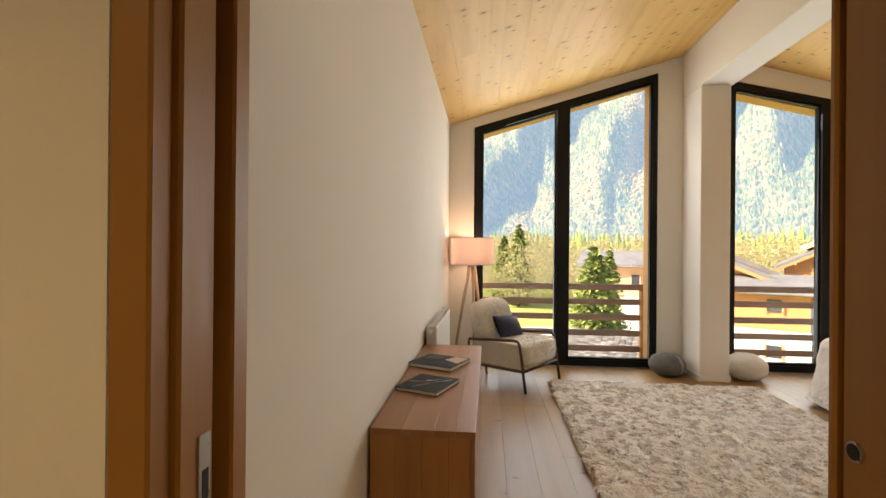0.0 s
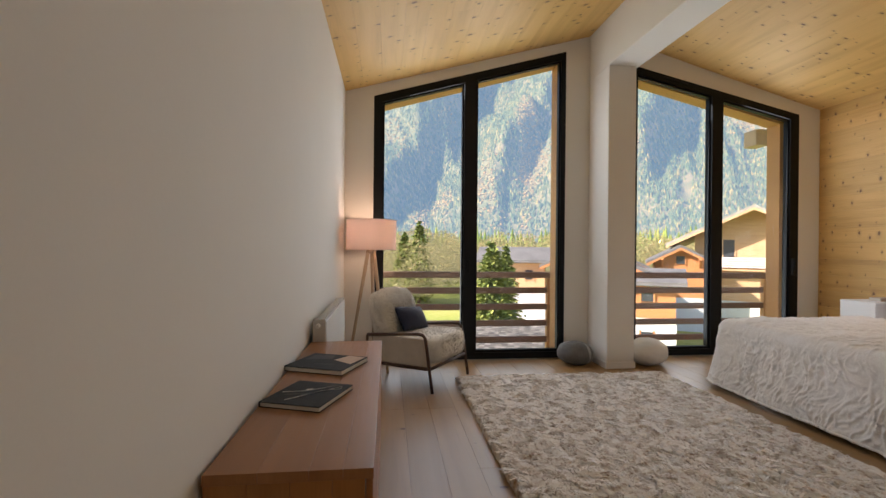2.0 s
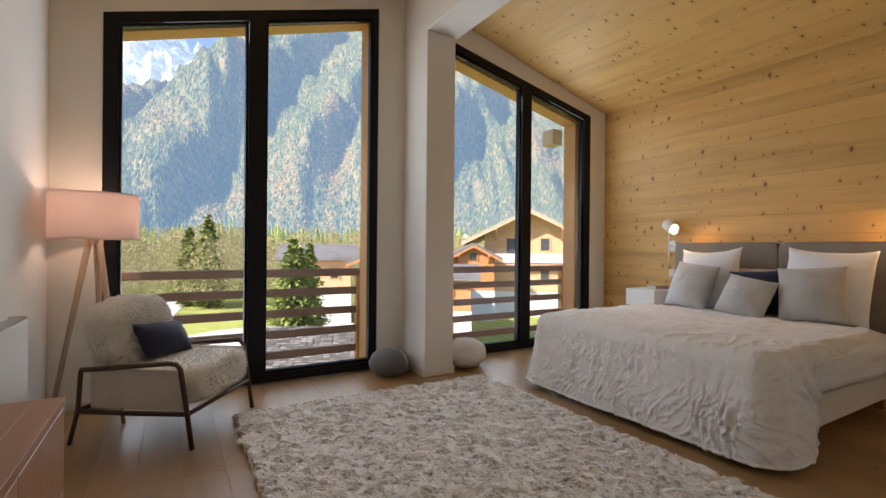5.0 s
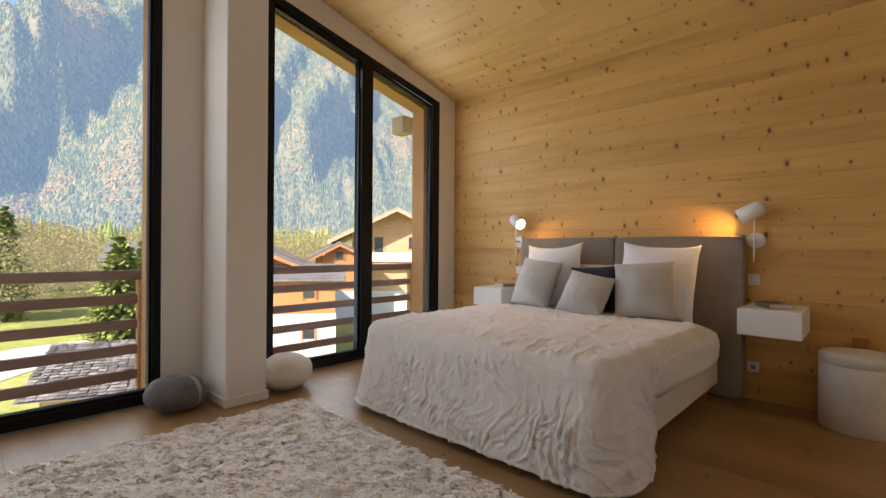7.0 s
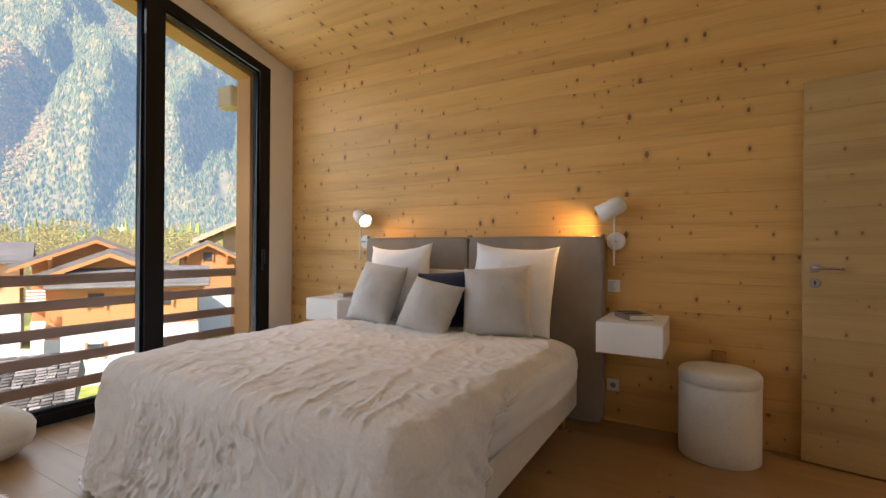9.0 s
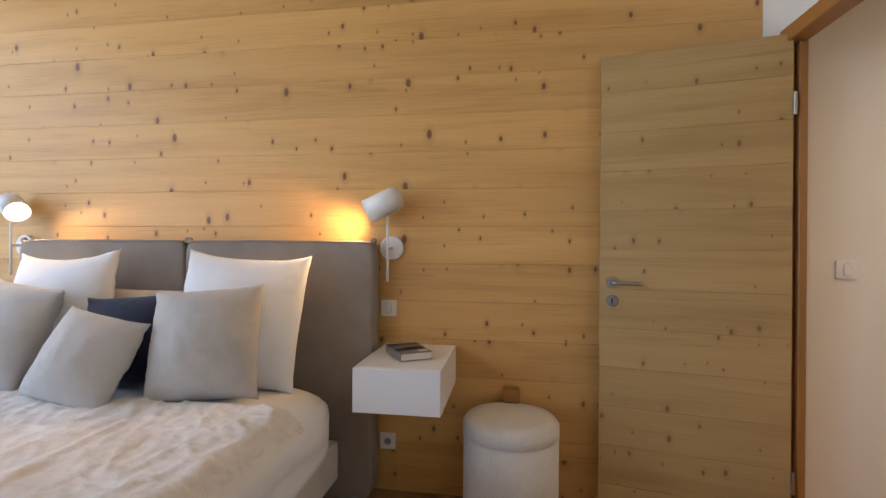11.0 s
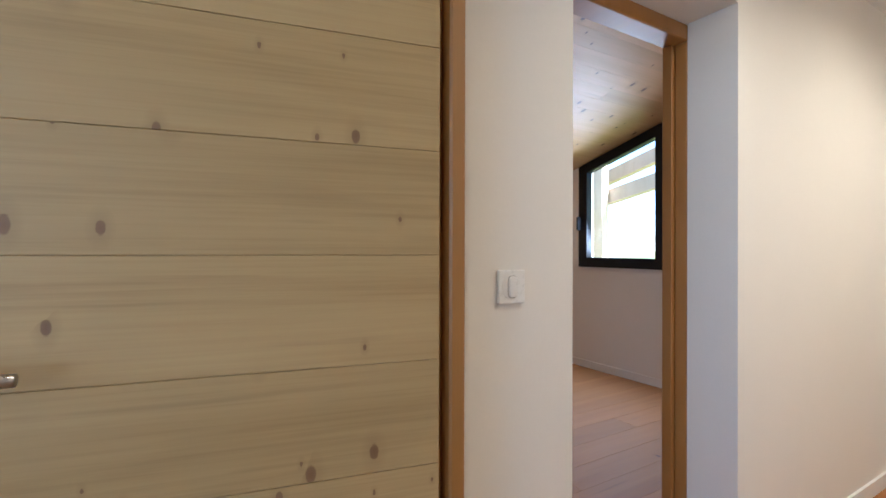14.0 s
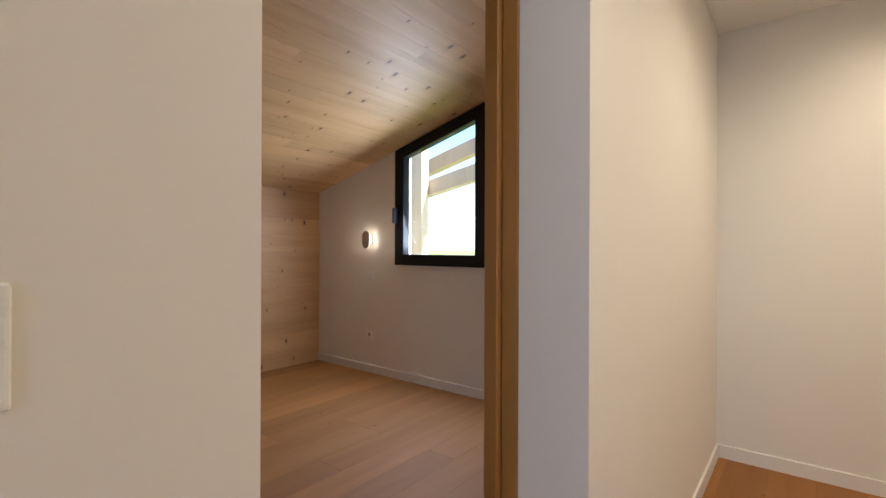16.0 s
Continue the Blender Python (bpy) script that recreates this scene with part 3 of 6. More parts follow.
def tall_window(name, W, mull, left_w, right_w, label):
    x0, x1, t0, t1 = W
    s = (t1 - t0) / (x1 - x0)
    def top(x):
        return t0 + s * (x - x0)
    e = thing(name, (0, 0, 0), label, "window")
    e["kind"] = "structure"
    ya, yb = NY - 0.008, NY + 0.075
    def bar(nm, a, b, z_lo0, z_lo1, z_hi0, z_hi1, y0=ya, y1=yb, mt=MAT_METAL):
        bm = bmesh.new()
        prism(bm, [(a, z_lo0), (b, z_lo1), (b, z_hi1), (a, z_hi0)], 'y', y0, y1)
        return part(nm, bm, mt, e)
    bar("stile", x0, x0 + left_w, 0.015, 0.015, top(x0), top(x0 + left_w))
    bar("stile", x1 - right_w, x1, 0.015, 0.015, top(x1 - right_w), top(x1))
    bar("head_rail", x0 + left_w, x1 - right_w, top(x0 + left_w) - 0.085, top(x1 - right_w) - 0.085, top(x0 + left_w), top(x1 - right_w))
    bar("sill_rail", x0 + left_w, x1 - right_w, 0.015, 0.015, 0.085, 0.085)
    m0, m1 = mull
    bar("mullion", m0, m1, 0.085, 0.085, top(m0) - 0.085, top(m1) - 0.085, ya - 0.012, yb)
    # inner sash of the sliding leaf
    for a, b in ((x0 + left_w, m0), (m1, x1 - right_w)):
        bar("sash", a, a + 0.02, 0.085, 0.085, top(a) - 0.085, top(a + 0.02) - 0.085, ya + 0.02, yb)
        bar("sash", b - 0.02, b, 0.085, 0.085, top(b - 0.02) - 0.085, top(b) - 0.085, ya + 0.02, yb)
        bar("sash", a + 0.02, b - 0.02, 0.085, 0.085, 0.112, 0.112, ya + 0.02, yb)
        bar("sash", a + 0.02, b - 0.02, top(a + 0.02) - 0.105, top(b - 0.02) - 0.105, top(a + 0.02) - 0.085, top(b - 0.02) - 0.085, ya + 0.02, yb)
        g = bar("pane", a + 0.02, b - 0.02, 0.112, 0.112, top(a + 0.02) - 0.105, top(b - 0.02) - 0.105, NY + 0.034, NY + 0.040, MAT_GLASS)
        g.visible_shadow = False
    return e


w1 = tall_window("window_1", W1, (1.197, 1.335), 0.095, 0.055, "tall raked sliding window in an anthracite frame")
w2 = tall_window("window_2", W2, (4.165, 4.305), 0.055, 0.115, "tall raked sliding window in an anthracite frame")
bm = box(5.215, NY - 0.045, 0.96, 5.245, NY - 0.009, 1.16, 0.008, 2)
part("handle", bm, MAT_METAL, w2, "black pull handle")
part("handle", box(5.222, NY - 0.06, 1.02, 5.238, NY - 0.046, 1.15, 0.004), MAT_METAL, w2, "black lever")
part("handle", box(1.24, NY - 0.034, 0.98, 1.27, NY - 0.021, 1.12, 0.004), MAT_METAL, w1, "black recessed pull")
part("trickle_vent", box(3.55, NY - 0.022, 3.232, 3.86, NY - 0.010, 3.252), MAT_GASKET, w2, "black slotted vent")
place_vent = bpy.data.objects["trickle_vent"]
place_vent.matrix_world = Matrix.Translation((3.7, 0, 3.242)) @ Matrix.Rotation(math.atan(0.2238), 4, 'Y') @ Matrix.Translation((-3.7, 0, -3.242))


# timber reveals outside and the rails across them
def reveal(name, W, right_w):
    x0, x1, t0, t1 = W
    s = (t1 - t0) / (x1 - x0)
    e = thing(name, (0, 0, 0), "larch lining of the window opening outside", "window lining")
    e["kind"] = "structure"
    y0, y1 = NY + WALL_T + 0.001, NY + 0.36
    part("post", box(x0 - 0.12, y0, -0.1, x0 + 0.03, y1, t0 + 0.1), MAT_LARCH, e)
    part("post", box(x1 - right_w, y0, -0.1, x1 + 0.14, y1, max(t0, t1) + 0.06 if t1 > t0 else t1 + 0.03), MAT_LARCH, e)
    bm = bmesh.new()
    prism(bm, [(x0 + 0.03, t0 - 0.075), (x1 - right_w, t1 - 0.075), (x1 - right_w, t1 + 0.15), (x0 + 0.03, t0 + 0.15)], 'y', y0, y1)
    part("lintel", bm, MAT_LARCH_X, e)
    part("sill", box(x0 + 0.03, y0, -0.1, x1 - right_w, y1 + 0.05, 0.012), MAT_LARCH_X, e)
    return e


reveal("lining_1", W1, 0.035)
reveal("lining_2", W2, 0.10)


def railing(name, x0, x1):
    e = thing(name, (0, 0, 0), "brown stained timber balcony railing with five rails", "railing", "balcony railings")
    y = 6.86
    part("handrail", box(x0, y - 0.04, 0.89, x1, y + 0.04, 0.965, 0.012, 2), MAT_RAIL, e)
    for z in (0.70, 0.50, 0.30, 0.10):
        part("rail", box(x0 + 0.112, y - 0.02, z, x1 - 0.098, y + 0.02, z + 0.075, 0.008, 2), MAT_RAIL, e)
    for a in (x0 + 0.015, x1 - 0.097):
        part("post", box(a, y - 0.030, -0.1, a + 0.096, y + 0.045, 0.889, 0.006), MAT_LARCH, e, "orange larch post")
    return e


railing("balcony_railing", -0.25, 2.42)
railing("balcony_railing", 3.02, 5.36)


# ---- far window ----
def far_window():
    e = thing("window_3", (0, 0, 0), "small raked window in an anthracite frame", "window")
    e["kind"] = "structure"
    x0, x1, zb = FW[0], FW[1], FW[2]
    t0, t1 = 2.41, 2.137
    s = (t1 - t0) / (x1 - x0)
    def top(x):
        return t0 + s * (x - x0)
    y0, y1 = FY0 - 0.05, FY0 + 0.03
    def bar(nm, a, b, l0, l1, h0, h1, mt=MAT_METAL, ya=y0, yb=y1):
        bm = bmesh.new()
        prism(bm, [(a, l0), (b, l1), (b, h1), (a, h0)], 'y', ya, yb)
        return part(nm, bm, mt, e)
    f = 0.11
    bar("stile", x0, x0 + f, zb, zb, top(x0), top(x0 + f))
    bar("stile", x1 - f, x1, zb, zb, top(x1 - f), top(x1))
    bar("head_rail", x0 + f, x1 - f, top(x0 + f) - 0.1, top(x1 - f) - 0.1, top(x0 + f), top(x1 - f))
    bar("sill_rail", x0 + f, x1 - f, zb, zb, zb + 0.1, zb + 0.1)
    bar("handle", x1 - 0.035, x1 - 0.015, 1.46, 1.46, 1.6, 1.6, ya=y1, yb=y1 + 0.05)
    g = bar("pane", x0 + f, x1 - f, zb + 0.1, zb + 0.1, top(x0 + f) - 0.1, top(x1 - f) - 0.1, MAT_GLASS, FY0 - 0.012, FY0 - 0.006)
    g.visible_shadow = False


far_window()

# skirting
bm = bmesh.new()
add_box(bm, HX - 0.012, -1.923, 0, HX, 0.131, 0.075)
add_box(bm, HX - 0.012, 0.978, 0, HX, 1.405, 0.075)
add_box(bm, 4.0, -1.935, 0, HX, -1.923, 0.075)
structure("baseboard", bm, MAT_TRIM, "low white skirting along the hall walls", "skirting")
structure("baseboard", box(5.80, FY0, 0, FX1, FY0 + 0.012, 0.075), MAT_TRIM, "low white skirting in the far room", "skirting")
bm = bmesh.new()
add_box(bm, WX, SY_W, 0, WX + 0.012, NY - 0.012, 0.07)
add_box(bm, WX, NY - 0.012, 0, W1[0], NY, 0.07)
add_box(bm, W1[1], NY - 0.012, 0, 2.638, NY, 0.07)
structure("baseboard", bm, MAT_TRIM, "low white skirting along the bedroom walls", "skirting")

# ---- things in the bedroom ----
def rot_bar(a, b, r, seg=10):
    return tube(bmesh.new(), a, b, r, seg=seg)


def dresser():
    e = thing("dresser", (0, 0, 0), "low oak sideboard against the white wall", "sideboard")
    x0, x1, y0, y1, zt = -0.088, 0.337, 2.551, 4.205, 0.673
    for a, b in ((x0, 0.045), (0.045, 0.172), (0.172, 0.258), (0.258, x1)):
        part("top_board", box(a + 0.0004, y0, zt - 0.028, b - 0.0004, y1, zt, 0.0006), MAT_DRESSER, e)
    w = (x1 - x0) / 4
    for i in range(4):
        part("end_panel", box(x0 + i * w + 0.0004, y0 + 0.006, 0.09, x0 + (i + 1) * w - 0.0004 - (0.022 if i == 3 else 0), y0 + 0.028, zt - 0.029, 0.001), MAT_DRESSER_SIDE, e)
    part("end_panel", box(x0, y1 - 0.028, 0.09, x1 - 0.022, y1 - 0.006, zt - 0.029, 0.001), MAT_DRESSER_SIDE, e)
    part("back_panel", box(x0, y0 + 0.029, 0.09, x0 + 0.015, y1 - 0.029, zt - 0.029), MAT_DRESSER_SIDE, e)
    n = 3
    d = (y1 - y0 - 0.012) / n
    for i in range(n):
        for z0, z1 in ((0.095, 0.365), (0.369, zt - 0.032)):
            part("drawer_front", box(x1 - 0.020, y0 + 0.006 + i * d + 0.002, z0, x1 - 0.002, y0 + 0.006 + (i + 1) * d - 0.002, z1, 0.002), MAT_DRESSER, e)
    part("plinth", box(x0 + 0.02, y0 + 0.06, 0, x1 - 0.07, y1 - 0.06, 0.089), MAT_WALNUT, e)


def book(at, turn, w, h, t, label, cover, patches):
    e = thing("book", at, label, "book", turn=turn)
    part("page_block", box(-w / 2 + 0.004, -h / 2 + 0.004, 0.003, w / 2 - 0.004, h / 2 - 0.004, t - 0.003), MAT_PAPER, e)
    part("cover", box(-w / 2, -h / 2, t - 0.003, w / 2, h / 2, t, 0.001), cover, e)
    part("cover", box(-w / 2, -h / 2, 0, w / 2, h / 2, 0.003, 0.001), cover, e)
    part("spine", box(-w / 2, -h / 2, 0.0031, -w / 2 + 0.0035, h / 2, t - 0.0031), cover, e)
    for pts, mt in patches:
        bm = bmesh.new()
        prism(bm, pts, 'z', t + 0.0002, t + 0.0008)
        part("cover_print", bm, mt, e)
    return e


def radiator():
    e = thing("radiator", (0, 0, 0), "white panel radiator mounted on the wall", "radiator")
    x0, y0, y1, z0, z1 = WX + 0.022, 4.20, 5.40, 0.17, 0.815
    part("front_panel", box(-0.014, y0, z0, 0.002, y1, z1 - 0.02, 0.003), MAT_RADIATOR, e)
    part("back_panel", box(x0, y0 + 0.01, z0, x0 + 0.012, y1 - 0.01, z1 - 0.03, 0.003), MAT_RADIATOR, e)
    part("end_cap", box(x0 + 0.001, y0 - 0.006, z0 + 0.02, -0.002, y0 + 0.012, z1 - 0.004, 0.004), MAT_RADIATOR, e)
    part("end_cap", box(x0 + 0.001, y1 - 0.012, z0 + 0.02, -0.002, y1 + 0.006, z1 - 0.004, 0.004), MAT_RADIATOR, e)
    for i in range(30):
        y = y0 + 0.03 + i * (y1 - y0 - 0.06) / 29
        part("grille_bar", box(x0 + 0.013, y - 0.009, z1 - 0.018, -0.015, y + 0.009, z1 - 0.008), MAT_RADIATOR, e)
    part("valve", lathe([(0, 0), (0.014, 0), (0.014, 0.035), (0.010, 0.04), (0, 0.04)], 14), MAT_WHITE_METAL, e, "white valve cap").matrix_local = pose(-0.045, y0 - 0.006, z1 - 0.045, 90)
    for y in (y0 + 0.2, y1 - 0.2):
        part("wall_bracket", box(WX + 0.0005, y - 0.02, 0.3, x0, y + 0.02, 0.6), MAT_STEEL, e)


def floor_lamp():
    e = thing("floor_lamp", (0.20, 6.10, 0), "tripod floor lamp with a pink drum shade, lit", "floor lamp")
    zb, zt, r = 1.222, 1.527, 0.252
    bm = lathe([(r, zb), (r, zt), (r - 0.003, zt), (r - 0.003, zb), (r, zb)], 48)
    part("shade", bm, MAT_SHADE, e, "pink linen drum shade", smooth=False)
    for z in (zb + 0.004, zt - 0.004):
        part("shade_ring", lathe([(r + 0.001, z - 0.004), (r + 0.002, z), (r + 0.001, z + 0.004), (r - 0.004, z + 0.004), (r - 0.004, z - 0.004), (r + 0.001, z - 0.004)], 48), MAT_SHADE, e)
    for a in (200, 318, 80):
        c, s = math.cos(radians(a)), math.sin(radians(a))
        rr = 0.24 if a != 80 else 0.20
        part("leg", tube(bmesh.new(), (0.028 * c, 0.028 * s, 1.24), (rr * c, rr * s, 0.0), 0.021, 0.013, 12), MAT_ASH, e, smooth=True)
    part("hub", lathe([(0, 1.19), (0.045, 1.19), (0.05, 1.21), (0.05, 1.235), (0.03, 1.25), (0.012, 1.25), (0.012, 1.30), (0, 1.30)], 20), MAT_ASH, e)
    part("bulb", lathe([(0, 1.301), (0.014, 1.301), (0.02, 1.33), (0.033, 1.37), (0.026, 1.40), (0, 1.412)], 16), MAT_BULB_SOFT, e, "glowing warm bulb", smooth=True)
    for a in (0, 120, 240):
        part("spoke", rot_bar((0.012 * math.cos(radians(a)), 0.012 * math.sin(radians(a)), 1.285), ((r - 0.003) * math.cos(radians(a)), (r - 0.003) * math.sin(radians(a)), 1.285), 0.002, 6), MAT_STEEL, e)


def soft_box(hx, hy, hz, power=4.0, res=14, lump=0.0, seed=0):
    """A stuffed cushion block: a superellipsoid, with small lumps."""
    bm = bmesh.new()
    bmesh.ops.create_cube(bm, size=2.0)
    bmesh.ops.subdivide_edges(bm, edges=bm.edges[:], cuts=res, use_grid_fill=True)
    for v in bm.verts:
        c = v.co.copy()
        n = (abs(c.x) ** power + abs(c.y) ** power + abs(c.z) ** power) ** (1 / power)
        d = c / n
        k = 1 + lump * noise.fractal(Vector((d.x * 2 + seed, d.y * 2, d.z * 2)), 0.8, 2.0, 4)
        v.co = Vector((d.x * hx, d.y * hy, d.z * hz)) * k
    return bm


def tufts(bm_src, count, length, width, lean, seed, keep=None):
    """Short leaning hair blades on a surface, as vertices and faces."""
    random.seed(seed)
    bm_src.faces.ensure_lookup_table()
    tri = bmesh.ops.triangulate(bm_src, faces=bm_src.faces[:])["faces"]
    areas = np.array([f.calc_area() for f in tri])
    picks = np.random.RandomState(seed).choice(len(tri), count, p=areas / areas.sum())
    v, f = [], []
    for i in picks:
        face = tri[i]
        a, b, c = (q.co for q in face.verts)
        s, t = random.random(), random.random()
        if s + t > 1:
            s, t = 1 - s, 1 - t
        p = a + (b - a) * s + (c - a) * t
        if keep and not keep(p):
            continue
        n = face.normal
        d = (n + Vector((random.gauss(0, lean), random.gauss(0, lean), random.gauss(0, lean) - 0.25))).normalized()
        side = d.cross(n)
        side = side.normalized() if side.length > 1e-3 else d.orthogonal().normalized()
        ln, w = length * random.uniform(0.6, 1.3), width * random.uniform(0.6, 1.3)
        k = len(v)
        q = p - n * 0.004
        bend = d * ln + Vector((0, 0, -0.25 * ln))
        v.extend([q - side * w, q + side * w, q + d * ln * 0.55 + side * w * 0.7, q + bend])
        f.append((k, k + 1, k + 2, k + 3))
    return v, f


def pile(name, v, f, material, parent, label):
    me = bpy.data.meshes.new(name)
    me.from_pydata(v, [], f)
    me.materials.append(material)
    o = new(name, me)
    o.parent = parent
    tagged(o, label, kind="stuff")
    return o


MAT_HAIR = island("cream_wool_hair", [(0.0, (0.78, 0.73, 0.66)), (0.4, (0.83, 0.79, 0.73)), (1.0, (0.88, 0.86, 0.82))], 0.95, 3.0)


def armchair():
    """Front edge from the near front leg to the far one; local x runs along it, local y to the back."""
    e = thing("armchair", (0.96, 5.553, 0), "cream sheepskin armchair with a dark walnut frame", "armchair", turn=55.3)
    W, D = 0.36, 0.66
    seat = place(soft_box(W - 0.035, 0.34, 0.125, 5, 16, 0.03, 3), Matrix.Translation((0, 0.32, 0.335)) @ Matrix.Rotation(radians(-4), 4, 'X'))
    part("seat", seat.copy(), MAT_SHEEP, e, "thick cream sheepskin seat", smooth=True)
    back = place(soft_box(W - 0.05, 0.11, 0.255, 3.2, 16, 0.05, 8), Matrix.Translation((0, 0.63, 0.60)) @ Matrix.Rotation(radians(-17), 4, 'X'))
    part("backrest", back.copy(), MAT_SHEEP, e, "rounded cream sheepskin backrest", smooth=True)
    v, f = tufts(seat, 24000, 0.021, 0.0016, 0.6, 41)
    pile("seat_wool", v, f, MAT_HAIR, e, "cream wool of the seat")
    v, f = tufts(back, 22000, 0.021, 0.0016, 0.6, 42)
    pile("back_wool", v, f, MAT_HAIR, e, "cream wool of the backrest")
    part("side_panel", box(-W + 0.012, 0.06, 0.215, -W + 0.034, D - 0.02, 0.455, 0.008, 2), MAT_BEIGE, e, "cream upholstered side")
    part("side_panel", box(W - 0.034, 0.06, 0.215, W - 0.012, D - 0.02, 0.455, 0.008, 2), MAT_BEIGE, e, "cream upholstered side")
    for sx in (-1, 1):
        x = sx * W
        part("arm", swept([(x, 0.0, 0.0), (x, 0.03, 0.19), (x, 0.062, 0.40), (x, 0.075, 0.465), (x, 0.10, 0.492), (x, 0.15, 0.497), (x, 0.35, 0.478), (x, 0.55, 0.458), (x, D + 0.03, 0.445)], 0.026, 0.030), MAT_WALNUT, e, smooth=True)
        part("leg", swept([(x, D + 0.10, 0.0), (x, D + 0.045, 0.22), (x, D + 0.03, 0.44)], 0.024, 0.028), MAT_WALNUT, e, smooth=True)
        part("side_rail", swept([(x, 0.032, 0.205), (x, 0.35, 0.20), (x, D + 0.05, 0.20)], 0.022, 0.030), MAT_WALNUT, e, smooth=True)
    part("front_rail", swept([(-W, 0.032, 0.203), (0, 0.03, 0.203), (W, 0.032, 0.203)], 0.022, 0.028), MAT_WALNUT, e, smooth=True)
    part("back_rail", swept([(-W, D + 0.048, 0.203), (0, D + 0.05, 0.203), (W, D + 0.048, 0.203)], 0.022, 0.028), MAT_WALNUT, e, smooth=True)
    return e


def pillow_bm(w, h, d, seed, droop=0.0):
    """A square pillow, thick in the middle with pinched corners. Lies in local x-z, thickness along y."""
    n = 40
    bm = bmesh.new()
    rows = {}
    for side in (1, -1):
        for i in range(n + 1):
            for j in range(n + 1):
                u, v = 2 * i / n - 1, 2 * j / n - 1
                edge = i in (0, n) or j in (0, n)
                if side == -1 and edge:
                    rows[(side, i, j)] = rows[(1, i, j)]
                    continue
                prof = ((1 - u * u) * (1 - v * v)) ** 0.5 * (1 + 0.25 * (1 - u * u) * (1 - v * v))
                wr = noise.fractal(Vector((u * 2.2 + seed, v * 2.2, side)), 0.8, 2.0, 4)
                # sides pulled in between the corners
                x = u * w / 2 * (1 - 0.055 * (1 - abs(v) ** 4))
                z = v * h / 2 * (1 - 0.055 * (1 - abs(u) ** 4)) - droop * (1 - u * u) * max(0, v)
                rim = max(abs(u), abs(v)) ** 6
                pucker = noise.noise(Vector((u * 9 + seed, v * 9, side * 3.0))) * rim * (1 - max(abs(u), abs(v)) ** 30)
                y = side * (d / 2 * prof * (1 + 0.16 * wr) + 0.010 * pucker) + 0.010 * wr
                rows[(side, i, j)] = bm.verts.new((x, y, z))
        for i in range(n):
            for j in range(n):
                q = [rows[(side, i, j)], rows[(side, i + 1, j)], rows[(side, i + 1, j + 1)], rows[(side, i, j + 1)]]
                bm.faces.new(q if side == -1 else q[::-1])
    bmesh.ops.recalc_face_normals(bm, faces=bm.faces[:])
    return bm


def pillow(at, w, h, d, tilt, turn, spin, material, label, seed, droop=0.0):
    """tilt: leans back; turn: about z; spin: in its own plane."""
    bm = place(pillow_bm(w, h, d, seed, droop), Matrix.Rotation(radians(spin), 4, 'Y'))
    o = obj("pillow", bm, material, smooth=True)
    o.matrix_world = Matrix.Translation(at) @ Matrix.Rotation(radians(turn), 4, 'Z') @ Matrix.Rotation(radians(tilt), 4, 'X')
    tagged(o, label, "pillow", "pillows on the bed")
    return o


def rug():
    e = thing("rug", (0, 0, 0), "shaggy off-white and taupe rug on the oak floor", "rug")
    x0, x1, y0, y1 = 1.02, 3.06, 2.70, 5.64
    part("backing", box(x0, y0, 0.0, x1, y1, 0.012, 0.003), MAT_RUG_BACK, e)
    rs = np.random.RandomState(51)
    v, f = [], []
    n = 82000
    xs, ys = rs.uniform(x0 - 0.006, x1 + 0.006, n), rs.uniform(y0 - 0.006, y1 + 0.006, n)
    for x, y in zip(xs, ys):
        flow = noise.noise(Vector((x * 8, y * 8, 2))) * 3.6 + noise.noise(Vector((x * 21, y * 21, 9))) * 2.2
        lift = 0.55 + 0.62 * noise.noise(Vector((x * 13, y * 13, 4)))
        a = flow + rs.normal(0, 0.35)
        ln = 0.045 * rs.uniform(0.7, 1.3)
        w = 0.0062 * rs.uniform(0.6, 1.3)
        d = Vector((math.cos(a), math.sin(a), 0))
        s = Vector((-d.y, d.x, 0))
        p = Vector((x, y, 0.010))
        h = 0.018 + 0.026 * lift
        k = len(v)
        m1 = p + d * ln * 0.35 + Vector((0, 0, h))
        tip = p + d * ln + Vector((0, 0, h * 0.72))
        v.extend([p - s * w, p + s * w, m1 + s * w * 1.5, m1 - s * w * 1.5, tip + s * w * 0.4, tip - s * w * 0.4])
        f.append((k, k + 1, k + 2, k + 3))
        f.append((k + 3, k + 2, k + 4, k + 5))
    pile("shag", v, f, MAT_RUG, e, "long mottled shaggy pile")


